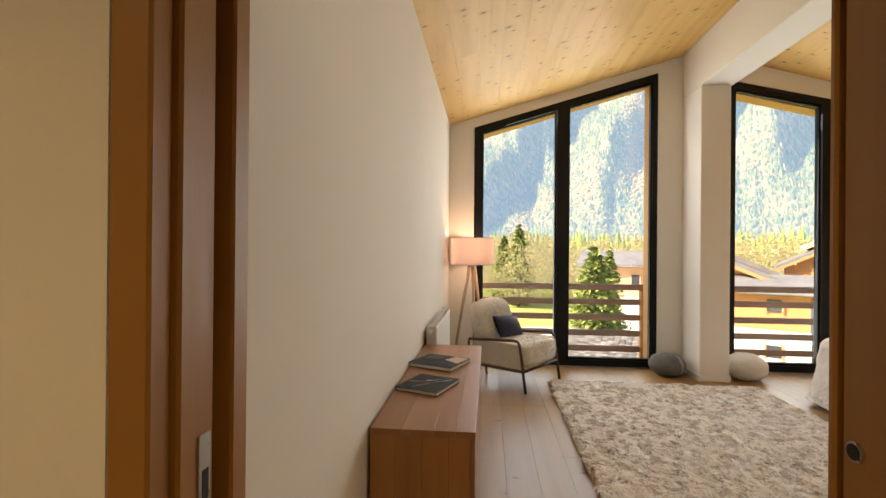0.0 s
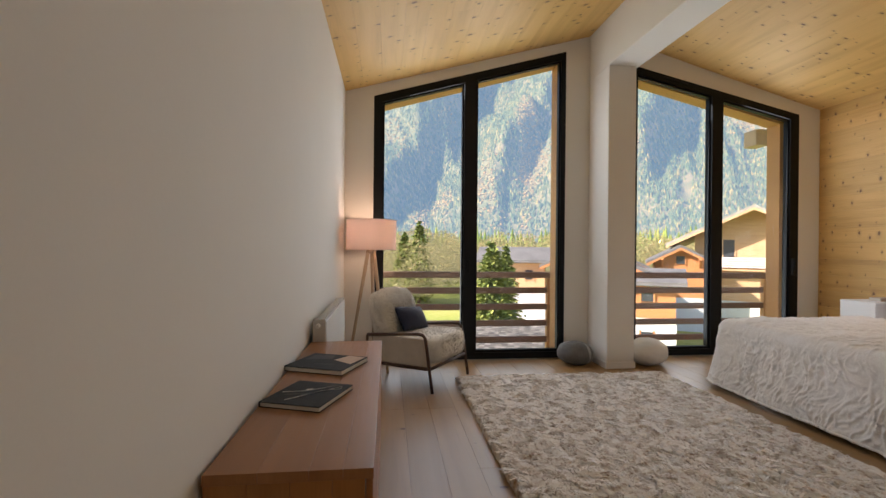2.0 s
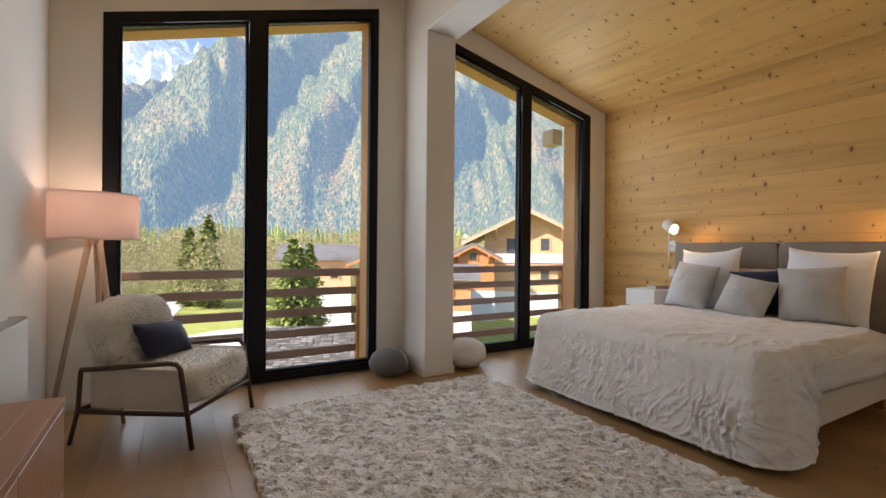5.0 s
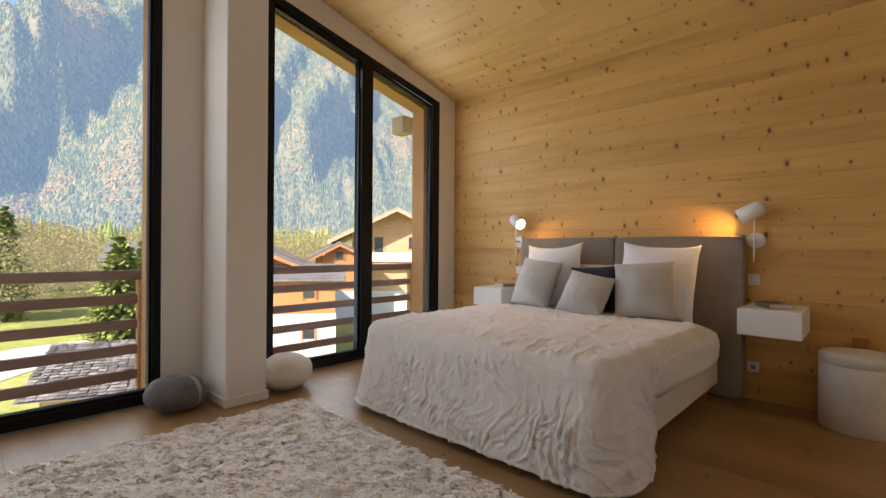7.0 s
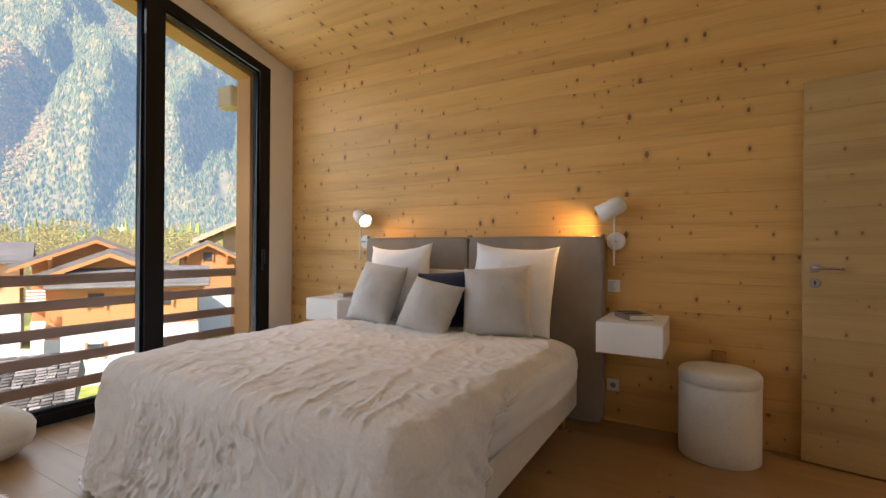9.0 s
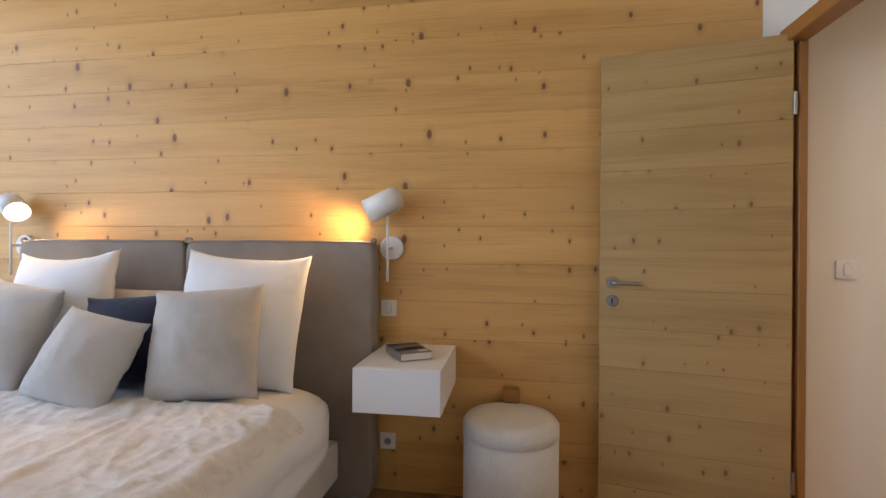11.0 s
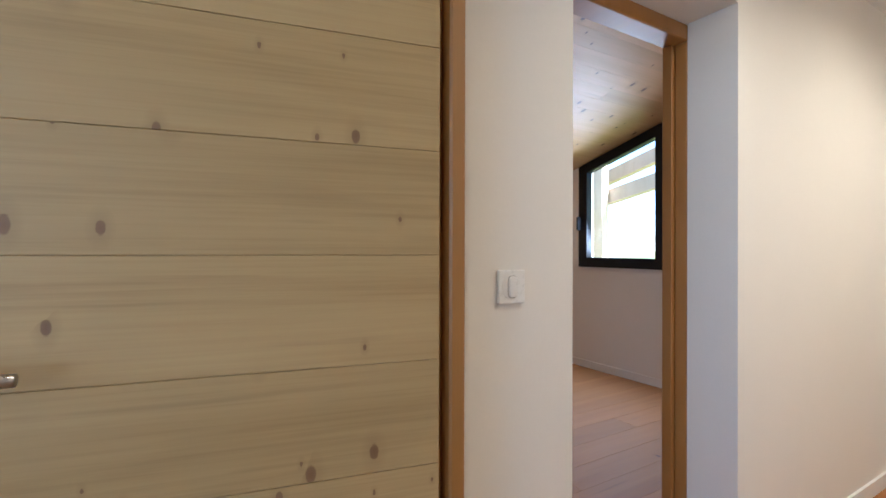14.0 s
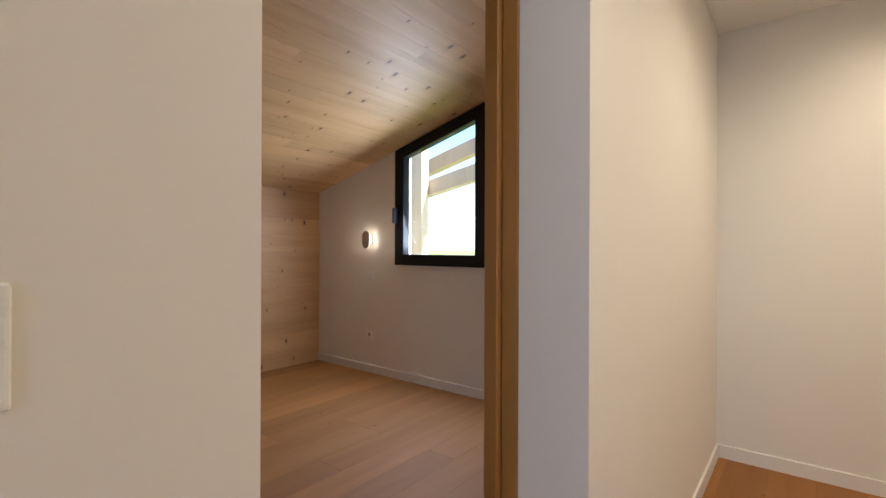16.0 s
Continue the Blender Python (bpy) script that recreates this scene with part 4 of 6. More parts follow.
def pebble(at, rx, ry, rz, turn, lean, material, label, vein=False):
    e = thing("pebble_pouf", (0, 0, 0), label, "pouf", "pebble poufs")
    bm = soft_box(rx, ry, rz, 2.25, 16, 0.05, at[0])
    m = Matrix.Translation((at[0], at[1], rz * 0.97)) @ Matrix.Rotation(radians(turn), 4, 'Z') @ Matrix.Rotation(radians(lean), 4, 'Y')
    part("body", place(bm, m), material, e, smooth=True)
    if vein:
        for off, tw, wd in ((0.25, 20, 0.011), (0.62, 28, 0.005)):
            ring = bmesh.new()
            prev = None
            for i in range(49):
                a = 2 * math.pi * i / 48
                row = []
                for s in (-1, 1):
                    u = off + wd * 6 * s * (1 + 0.5 * math.sin(3 * a)) + 0.06 * math.sin(2 * a + 1)
                    u = max(-0.97, min(0.97, u))
                    c = (1 - abs(u) ** 2.25) ** (1 / 2.25)
                    ca, sa = math.cos(a), math.sin(a)
                    nn = (abs(ca) ** 2.25 + abs(sa) ** 2.25) ** (1 / 2.25)
                    d = Vector((u, c * ca / nn, c * sa / nn))
                    k = 1.012 * (1 + 0.05 * noise.fractal(Vector((d.x * 2 + at[0], d.y * 2, d.z * 2)), 0.8, 2.0, 4))
                    row.append(ring.verts.new(Vector((d.x * rx, d.y * ry, d.z * rz)) * k))
                if prev:
                    ring.faces.new([prev[0], prev[1], row[1], row[0]])
                prev = row
            part("vein", place(ring, m), MAT_WOOL_VEIN, e, "pale felted vein")
    return e


BED_Y0, BED_Y1, BED_TOP = 3.445, 5.26, 0.605


def bed():
    e = thing("bed", (0, 0, 0), "double bed with a taupe linen headboard and ivory base", "bed")
    part("base", box(3.44, BED_Y0 + 0.015, 0.11, 5.455, BED_Y1 - 0.015, 0.298, 0.015, 3), MAT_BOX_SPRING, e, "ivory upholstered bed base")
    m = place(soft_box(1.0, 0.955, 0.162, 5, 20, 0.014), Matrix.Translation((4.45, 4.36, 0.452)))
    for q in m.verts:
        # the bedding swells over the side towards the head
        t = max(0.0, min(1.0, (q.co.x - 4.0) / 0.7))
        if q.co.y < 4.36:
            q.co.y -= 0.05 * t * t * (3 - 2 * t) * (4.36 - q.co.y) / 0.955
    part("mattress", m, MAT_WHITE_SHEET, e, "mattress under smooth white bedding", smooth=True)
    for x in (3.6, 5.3):
        for y in (BED_Y0 + 0.10, BED_Y1 - 0.10):
            part("foot", box(x - 0.04, y - 0.04, 0.0, x + 0.04, y + 0.04, 0.109, 0.006), MAT_FRAME_OAK, e, "square oak foot")
    for y0, y1 in ((3.300, 4.304), (4.310, 5.320)):
        yc, hy = (y0 + y1) / 2, (y1 - y0) / 2
        p = place(soft_box(0.058, hy, 0.632, 26, 22, 0.006, y0), Matrix.Translation((5.527, yc, 0.636)))
        h = part("headboard_cushion", p, MAT_TAUPE, e, "taupe linen headboard cushion", smooth=True)
        part("piping", swept([(5.475, y0 + 0.012, 1.258), (5.470, y0 + 0.06, 1.262), (5.469, yc, 1.262 + 0.004), (5.470, y1 - 0.06, 1.262), (5.475, y1 - 0.012, 1.258)], 0.008, 0.008), MAT_TAUPE, h, smooth=True)
        for y in (y0 + 0.004, y1 - 0.004):
            part("corner_ear", place(soft_box(0.014, 0.014, 0.016, 2.5, 4), Matrix.Translation((5.50, y, 1.268))), MAT_TAUPE, h, smooth=True)
    return e


def throw_top(x, y):
    """Height of the fur where it lies flat."""
    w = noise.fractal(Vector((x * 3.0, y * 3.6, 5)), 0.9, 2.0, 4)
    warp = 0.5 * noise.noise(Vector((x * 3, y * 3, 9)))
    c1 = abs(noise.noise(Vector((x * 4 + warp, y * 7 - x, 2))))
    c2 = abs(noise.noise(Vector((x * 9 + y * 3, y * 13 + warp, 6))))
    fine = noise.fractal(Vector((x * 26, y * 30, 4)), 0.8, 2.0, 3)
    return BED_TOP + 0.026 + 0.010 * w + 0.055 * max(0, 0.14 - c1) + 0.045 * max(0, 0.13 - c2) + 0.003 * fine


def fur_throw():
    """A sheet with a flat middle, its border running over the edges and down the foot and sides."""
    x_foot, x_head, y0, y1, r = 3.395, 4.93, 3.435, 5.285, 0.12
    path = []
    def walk_line(a, b, n):
        for i in range(n):
            t = i / n
            path.append((a[0] + (b[0] - a[0]) * t, a[1] + (b[1] - a[1]) * t))
    def arc(cx, cy, a0, a1, n):
        for i in range(n):
            a = radians(a0 + (a1 - a0) * i / n)
            path.append((cx + r * math.cos(a), cy + r * math.sin(a)))
    walk_line((x_head, y0), (x_foot + r, y0), 170)
    arc(x_foot + r, y0 + r, 270, 180, 34)
    walk_line((x_foot, y0 + r), (x_foot, y1 - r), 280)
    arc(x_foot + r, y1 - r, 180, 90, 34)
    walk_line((x_foot + r, y1), (x_head, y1), 130)
    path.append((x_head, y1))
    n = len(path)
    top, hang = 24, 72
    bm = bmesh.new()
    rows = []
    run = 0.0
    ym, half = (y0 + y1) / 2, (y1 - y0) / 2
    in_x, in_y = x_foot + 0.32, half - 0.32
    hem = []
    for i, (x, y) in enumerate(path):
        if i:
            run += math.hypot(x - path[i - 1][0], y - path[i - 1][1])
        ax, ay = path[max(0, i - 1)]
        bx, by = path[min(n - 1, i + 1)]
        ln = math.hypot(bx - ax, by - ay)
        nx, ny = (by - ay) / ln, -(bx - ax) / ln
        if nx * (x - 4.3) + ny * (y - ym) < 0:
            nx, ny = -nx, -ny
        side = max(0.0, min(1.0, (x - x_foot - 0.24) / 0.26))
        side = side * side * (3 - 2 * side)
        depth = 0.555 * (1 - side) + (0.075 - 0.03 * (x - 3.9)) * side
        depth += 0.014 * noise.noise(Vector((run * 3.0, 0.3, 1)))
        row = []
        sx, sy = min(max(x, in_x), x_head), ym + min(max(y - ym, -in_y), in_y)
        for k in range(top):
            t = k / top
            px_, py_ = sx + (x - sx) * t, sy + (y - sy) * t
            row.append(bm.verts.new((px_, py_, throw_top(px_, py_) - 0.024 * max(0, (t - 0.80) / 0.20) ** 2)))
        for k in range(hang + 1):
            t = k / hang
            dz = depth * t
            bulge = 0.030 * math.sin(min(1, dz / 0.07) * math.pi / 2)
            warp = 0.16 * noise.noise(Vector((run * 2.2, dz * 3.0, 21))) + 0.05 * noise.noise(Vector((run * 7, dz * 7.0, 22)))
            u = run + warp + 0.35 * dz * noise.noise(Vector((run * 1.3, 0, 33)))
            patch = max(0.15, 0.6 + 0.9 * noise.noise(Vector((run * 2.6, dz * 2.8, 40))))
            fold = 0.024 * noise.noise(Vector((run * 3.4, dz * 1.2, 3))) + 0.008 * noise.noise(Vector((u * 13, dz * 4.0, 8)))
            crinkle = 0.017 * noise.fractal(Vector((u * 26, dz * 15, 4)), 0.75, 2.1, 4)
            ridge = 0.10 * max(0, 0.13 - abs(noise.noise(Vector((u * 8, dz * 4.2, 17))))) + 0.13 * max(0, 0.12 - abs(noise.noise(Vector((u * 17, dz * 10, 27)))))
            out = bulge + (fold + (crinkle + ridge) * patch) * min(1, t * 2.5 + 0.15) + 0.060 * t * t * (1 - side)
            row.append(bm.verts.new((x + nx * out, y + ny * out, BED_TOP - 0.002 - dz + 0.004 * fold)))
        hem.append(row[-1].co.copy())
        rows.append(row)
    for a, b in zip(rows, rows[1:]):
        for k in range(top + hang):
            bm.faces.new([a[k], b[k], b[k + 1], a[k + 1]])
    # the middle, lying flat
    gx, gy = 90, 90
    grid = []
    for i in range(gx + 1):
        x = in_x - 0.004 + (x_head - in_x + 0.004) * i / gx
        grid.append([bm.verts.new((x, y, throw_top(x, y) - 0.0004)) for y in (ym - in_y - 0.004 + (2 * in_y + 0.008) * j / gy for j in range(gy + 1))])
    for a, b in zip(grid, grid[1:]):
        for j in range(gy):
            bm.faces.new([a[j], b[j], b[j + 1], a[j + 1]])
    bmesh.ops.recalc_face_normals(bm, faces=bm.faces[:])
    e = thing("fur_throw", (0, 0, 0), "pale beige fur throw draped over the foot of the bed", "throw")
    part("cloth", bm, MAT_THROW, e, smooth=True)
    bm = bmesh.new()
    prev = None
    for i, c in enumerate(hem):
        d = (hem[min(i + 1, n - 1)] - hem[max(i - 1, 0)]).normalized()
        s = d.cross(Vector((0, 0, 1))).normalized()
        ring = [bm.verts.new(c + (s * math.cos(q) + Vector((0, 0, 1)) * math.sin(q)) * 0.009) for q in (2 * math.pi * j / 8 for j in range(8))]
        if prev:
            for j in range(8):
                bm.faces.new([prev[j], prev[(j + 1) % 8], ring[(j + 1) % 8], ring[j]])
        prev = ring
    part("hem", bm, MAT_THROW, e, "thick rolled hem", smooth=True)
    return e


def nightstand(y0, y1, label):
    e = thing("nightstand", (0, 0, 0), label, "nightstand", "nightstands")
    x0, x1, z0, z1 = 5.096, EX - 0.0015, 0.569, 0.751
    t = 0.016
    part("top", box(x0 + 0.018, y0, z1 - t, x1, y1, z1, 0.0015), MAT_WHITE_LACQUER, e)
    part("bottom", box(x0 + 0.018, y0, z0, x1, y1, z0 + t, 0.0015), MAT_WHITE_LACQUER, e)
    part("side", box(x0 + 0.018, y0, z0 + t + 0.0002, x1, y0 + t, z1 - t - 0.0002), MAT_WHITE_LACQUER, e)
    part("side", box(x0 + 0.018, y1 - t, z0 + t + 0.0002, x1, y1, z1 - t - 0.0002), MAT_WHITE_LACQUER, e)
    part("drawer", box(x0, y0, z0 + 0.001, x0 + 0.016, y1, z1 - 0.001, 0.002), MAT_WHITE_LACQUER, e)


def wall_lamp(y, toward, label):
    """A reading lamp: disc on the wall, a thin upright bar and a round head aimed along the headboard."""
    e = thing("wall_lamp", (0, 0, 0), label, "wall lamp", "bedside wall lamps")
    disc = lathe([(0, 0), (0.057, 0), (0.061, 0.004), (0.061, 0.016), (0.057, 0.020), (0, 0.020)], 32)
    part("wall_plate", place(disc, pose(EX - 0.0015, y, 1.235, 0, -90)), MAT_WHITE_METAL, e, smooth=False)
    part("stem", rot_bar((EX - 0.018, y, 1.235), (EX - 0.088, y, 1.235), 0.008), MAT_WHITE_METAL, e)
    part("bar", rot_bar((EX - 0.092, y, 1.070), (EX - 0.092, y, 1.44), 0.0062), MAT_WHITE_METAL, e, smooth=True)
    aim = Vector((-0.10 if toward > 0 else -0.36, 0.80 * toward, -0.40)).normalized()
    head = lathe([(0, 0.098), (0.028, 0.095), (0.049, 0.082), (0.059, 0.052), (0.060, -0.092), (0.057, -0.092), (0.054, 0.048), (0.034, 0.070), (0, 0.075)], 36)
    q = (-aim).to_track_quat('Z', 'Y').to_matrix().to_4x4()
    at = Vector((EX - 0.098, y + 0.018 * toward, 1.452))
    part("head", place(head, Matrix.Translation(at) @ q), MAT_WHITE_METAL, e, smooth=True)
    bulb = lathe([(0, 0.03), (0.025, 0.02), (0.04, -0.02), (0.036, -0.055), (0, -0.066)], 20)
    part("bulb", place(bulb, Matrix.Translation(at) @ q), MAT_BULB, e, "glowing warm bulb", smooth=True)
    d = bpy.data.lights.new("wall_lamp_light", 'SPOT')
    d.energy, d.color, d.spot_size, d.spot_blend, d.shadow_soft_size = 2.8, (1.0, 0.48, 0.12), radians(120), 0.5, 0.03
    o = new("wall_lamp_light", d)
    o.matrix_world = look(at + aim * 0.09, at + aim)


def plate(at, axis, label, kind):
    """An 8 cm switch or socket; axis: the way it faces."""
    e = thing("switch" if kind == "switch" else "socket", (0, 0, 0), label, "switch" if kind == "switch" else "socket")
    m = Matrix.Translation(at) @ {'-x': pose(0, 0, 0, 0, 0, -90), '+x': pose(0, 0, 0, 0, 0, 90), '+y': pose(0, 0, 0, 0, 0, 180)}[axis]
    b = box(-0.041, -0.0092, -0.041, 0.041, -0.0008, 0.041, 0.004, 3)
    part("frame", place(b, m), MAT_SWITCH, e)
    if kind == "switch":
        r = lathe([(0, 0), (0.031, 0), (0.031, 0.0012), (0, 0.0012)], 32)
        part("surround", place(r, m @ pose(0, -0.0092, 0, 90)), MAT_SWITCH, e)
        b = soft_box(0.0140, 0.0045, 0.0260, 3.4, 8)
        part("rocker", place(b, m @ Matrix.Translation((0, -0.0112, 0))), MAT_SWITCH, e, smooth=True)
        b = soft_box(0.0154, 0.0006, 0.0275, 3.4, 6)
        part("shadow_gap", place(b, m @ Matrix.Translation((0, -0.0108, 0))), MAT_SWITCH_DARK, e, smooth=True)
    else:
        r = lathe([(0.019, 0), (0.024, 0), (0.024, 0.004), (0.019, 0.004), (0.019, 0)], 28)
        part("rim", place(r, m @ pose(0, -0.0092, 0, 90)), MAT_SWITCH, e)
        for dx in (-0.0095, 0.0095):
            r = lathe([(0, 0), (0.0026, 0), (0.0026, 0.001), (0, 0.001)], 10)
            part("hole", place(r, m @ pose(dx, -0.0092, 0, 90)), MAT_GASKET, e)
        r = lathe([(0, 0), (0.0185, 0), (0.0185, 0.0006), (0, 0.0006)], 24)
        part("well", place(r, m @ pose(0, -0.0091, 0, 90)), MAT_SWITCH_DARK, e)
    return e


def drum_pouf():
    e = thing("drum_stool", (5.372, 2.632, 0), "round ivory upholstered drum stool", "stool")
    r = 0.208
    part("body", lathe([(0, 0), (r - 0.006, 0), (r, 0.006), (r, 0.14), (r, 0.28), (r, 0.418), (r - 0.005, 0.422), (0, 0.422)], 56), MAT_POUF, e, smooth=True)
    part("lid", lathe([(0, 0.423), (r - 0.004, 0.423), (r + 0.002, 0.430), (r + 0.002, 0.474), (r - 0.012, 0.492), (r * 0.7, 0.499), (0, 0.502)], 56), MAT_POUF, e, "padded lid", smooth=True)
    for z in [0.4215]:
        part("seam", lathe([(r - 0.002, z - 0.003), (r + 0.0025, z), (r - 0.002, z + 0.003)], 56), MAT_POUF, e, smooth=True)


def bedroom_door():
    """The open leaf, folded back almost against the timber wall."""
    hinge, free = Vector((5.3575, 1.513)), Vector((5.5062, 2.231))
    d = free - hinge
    turn = math.degrees(math.atan2(d.y, d.x)) - 90
    w = d.length
    e = thing("door_1", (hinge.x, hinge.y, 0), "open pine board door folded back to the timber wall", "door", turn=turn)
    e["kind"] = "structure"
    part("leaf_core", box(0.003, 0, 0.008, 0.040, w, 2.115), MAT_PINE_DOOR, e)
    seams = [0.010] + [0.170 + 0.1775 * i for i in range(11)] + [2.113]
    for lo, hi in zip(seams, seams[1:]):
        me = mesh_of("board", box(-0.0015, -w / 2, -(hi - lo) / 2 + 0.0006, 0.0015, w / 2, (hi - lo) / 2 - 0.0006, 0.0008), MAT_PINE_DOOR)
        shared("board", me, e, (0.0014, w / 2, (lo + hi) / 2))
    part("edge_band", box(0.0, w + 0.0002, 0.008, 0.040, w + 0.003, 2.115), MAT_PINE_DOOR, e)
    part("latch_plate", box(0.010, w + 0.0031, 0.99, 0.030, w + 0.006, 1.19), MAT_STEEL, e, "steel latch plate")
    def rose(z):
        return place(lathe([(0, 0), (0.025, 0), (0.026, 0.003), (0.024, 0.008), (0, 0.008)], 28), pose(-0.0002, w - 0.052, z, 0, -90))
    h = part("handle", rose(1.087), MAT_STEEL, e, "brushed steel rose", smooth=False)
    part("lever", swept([(-0.006, w - 0.052, 1.087), (-0.040, w - 0.052, 1.087), (-0.050, w - 0.058, 1.087), (-0.052, w - 0.072, 1.087), (-0.052, w - 0.175, 1.085)], 0.015, 0.017), MAT_STEEL, h, "brushed steel lever", smooth=True)
    k = part("key_rose", rose(1.003), MAT_STEEL, e, "steel keyhole rose")
    part("keyhole", box(-0.0092, w - 0.0555, 0.990, -0.0081, w - 0.0485, 1.014, 0.0008), MAT_GASKET, k)
    for z in (0.3, 1.83):
        part("hinge", tube(bmesh.new(), (-0.004, -0.006, z - 0.045), (-0.004, -0.006, z + 0.045), 0.007, seg=12), MAT_STEEL, e, "steel hinge knuckle")


def shared(name, mesh, parent, at):
    o = new(name, mesh)
    o.parent = parent
    o.location = at
    return o


def mesh_of(name, bm, material):
    me = bpy.data.meshes.new(name)
    bm.normal_update()
    bm.to_mesh(me)
    bm.free()
    me.materials.append(material)
    return me


dresser()
book((0.075, 3.135, 0.6735), -20, 0.238, 0.275, 0.020, "closed black picture book lying on the sideboard", MAT_BOOK_BLACK,
     [([(-0.10, -0.02), (-0.02, 0.015), (0.05, 0.09), (0.048, 0.092), (-0.023, 0.018), (-0.10, -0.016)], MAT_PAPER), ([(-0.04, -0.10), (0.02, 0.0), (0.09, 0.10), (0.0878, 0.101), (0.018, 0.002), (-0.042, -0.098)], MAT_PAPER), ([(0.03, 0.03), (0.10, 0.075), (0.099, 0.077), (0.03, 0.0325)], MAT_PAPER), ([(-0.07, -0.05), (0.02, -0.01), (0.06, 0.05), (0.055, 0.055), (0.01, 0.0), (-0.075, -0.042)], MAT_BOOK_GREY), ([(-0.02, 0.02), (0.0, 0.035), (-0.01, 0.05), (-0.03, 0.035)], MAT_PAPER), ([(0.03, 0.06), (0.10, 0.11), (0.04, 0.115)], MAT_BOOK_GREY)])
book((0.085, 3.605, 0.6735), -22, 0.295, 0.275, 0.024, "closed dark picture book with a tan corner on the sideboard", MAT_BOOK_BLACK,
     [([(0.02, 0.03), (0.13, -0.02), (0.14, 0.12), (0.05, 0.13)], MAT_BOOK_TAN), ([(-0.12, 0.0), (0.0, 0.04), (-0.02, 0.12), (-0.12, 0.10)], MAT_BOOK_GREY), ([(-0.03, -0.07), (0.06, -0.05), (0.05, -0.04), (-0.03, -0.06)], MAT_BOOK_GREY)])
radiator()
floor_lamp()
armchair()
o = obj("cushion", pillow_bm(0.44, 0.25, 0.13, 3.0), MAT_NAVY, smooth=True)
o.matrix_world = Matrix.Translation((0.96, 5.553, 0)) @ pose(0, 0, 0, 0, 0, 55.3) @ Matrix.Translation((0.02, 0.44, 0.565)) @ Matrix.Rotation(radians(-30), 4, 'X') @ Matrix.Rotation(radians(5), 4, 'Y')
tagged(o, "small navy velvet cushion on the armchair", "cushion")
rug()
pebble((2.405, 6.15), 0.205, 0.16, 0.125, 20, 6, MAT_WOOL_G, "grey felt pebble pouf with pale veins by the column", True)
pebble((3.195, 6.08), 0.215, 0.18, 0.145, 8, 3, MAT_WOOL_W, "off-white felt pebble pouf by the column")
bed()
fur_throw()
pillow((5.26, 3.865, 0.905), 0.60, 0.63, 0.22, -14, -84, 3, MAT_WHITE_COTTON, "large white cotton pillow against the headboard", 1.0, 0.02)
pillow((5.26, 4.83, 0.905), 0.61, 0.63, 0.22, -14, -94, -3, MAT_WHITE_COTTON, "large white cotton pillow against the headboard", 4.0, 0.03)
pillow((5.33, 4.36, 0.83), 0.62, 0.40, 0.12, -10, -90, 0, MAT_BEIGE, "beige linen bolster pillow against the headboard", 7.0)
pillow((5.05, 3.885, 0.835), 0.465, 0.48, 0.20, -20, -82, -5, MAT_TAUPE_CUSHION, "square greige linen cushion on the bed", 9.0)
pillow((5.07, 4.885, 0.835), 0.47, 0.48, 0.19, -22, -98, 5, MAT_TAUPE_CUSHION, "square greige linen cushion on the bed", 12.0)
pillow((5.13, 4.33, 0.815), 0.48, 0.42, 0.13, -20, -90, -5, MAT_NAVY, "dark navy velvet cushion on the bed", 15.0)
pillow((4.91, 4.31, 0.785), 0.42, 0.38, 0.17, -28, -92, 9, MAT_TAUPE_CUSHION, "small greige linen cushion on the bed", 18.0)
nightstand(2.905, 3.266, "white lacquered floating nightstand on the timber wall")
nightstand(5.305, 5.66, "white lacquered floating nightstand on the timber wall")
book((5.342, 3.09, 0.752), -58, 0.148, 0.212, 0.034, "paperback with a grey landscape picture cover on the nightstand", MAT_BOOK_TAUPE,
     [([(-0.070, -0.06), (0.070, -0.04), (0.070, 0.005), (-0.070, -0.01)], MAT_BOOK_GREY), ([(-0.03, -0.03), (0.045, -0.035), (0.05, 0.03), (-0.02, 0.035)], MAT_BOOK_RED), ([(-0.072, 0.05), (0.072, 0.06), (0.072, 0.102), (-0.072, 0.102)], MAT_BOOK_GREY), ([(0.02, -0.085), (0.068, -0.08), (0.066, -0.055), (0.018, -0.06)], MAT_PAPER)])
book((5.40, 5.47, 0.752), 80, 0.14, 0.20, 0.032, "thick tan paperback on the nightstand", MAT_BOOK_TAN, [])
wall_lamp(3.236, 1, "white metal reading lamp on the timber wall, lit")
wall_lamp(5.415, -1, "white metal reading lamp on the timber wall, lit")
plate((WX, 1.516, 1.117), '+x', "white light switch on the plastered wall by the doorway", "switch")
plate((EX, 3.251, 0.93), '-x', "white light switch on the timber wall", "switch")
plate((EX, 3.251, 0.251), '-x', "white socket low on the timber wall", "socket")
plate((EX, 5.424, 0.925), '-x', "white light switch on the timber wall", "switch")
drum_pouf()
o = obj("wooden_peg", box(5.528, 2.592, 0.500, EX - 0.002, 2.668, 0.560, 0.004), MAT_FRAME_OAK)
tagged(o, "small oak block fixed to the timber wall", "peg")
bedroom_door()

# ---- hall and far room ----
plate((HX, 1.194, 1.155), '-x', "white light switch on the hall wall", "switch")
plate((8.524, FY0, 0.956), '+y', "white light switch on the far room wall", "switch")
plate((8.537, FY0, 0.373), '+y', "white socket on the far room wall", "socket")


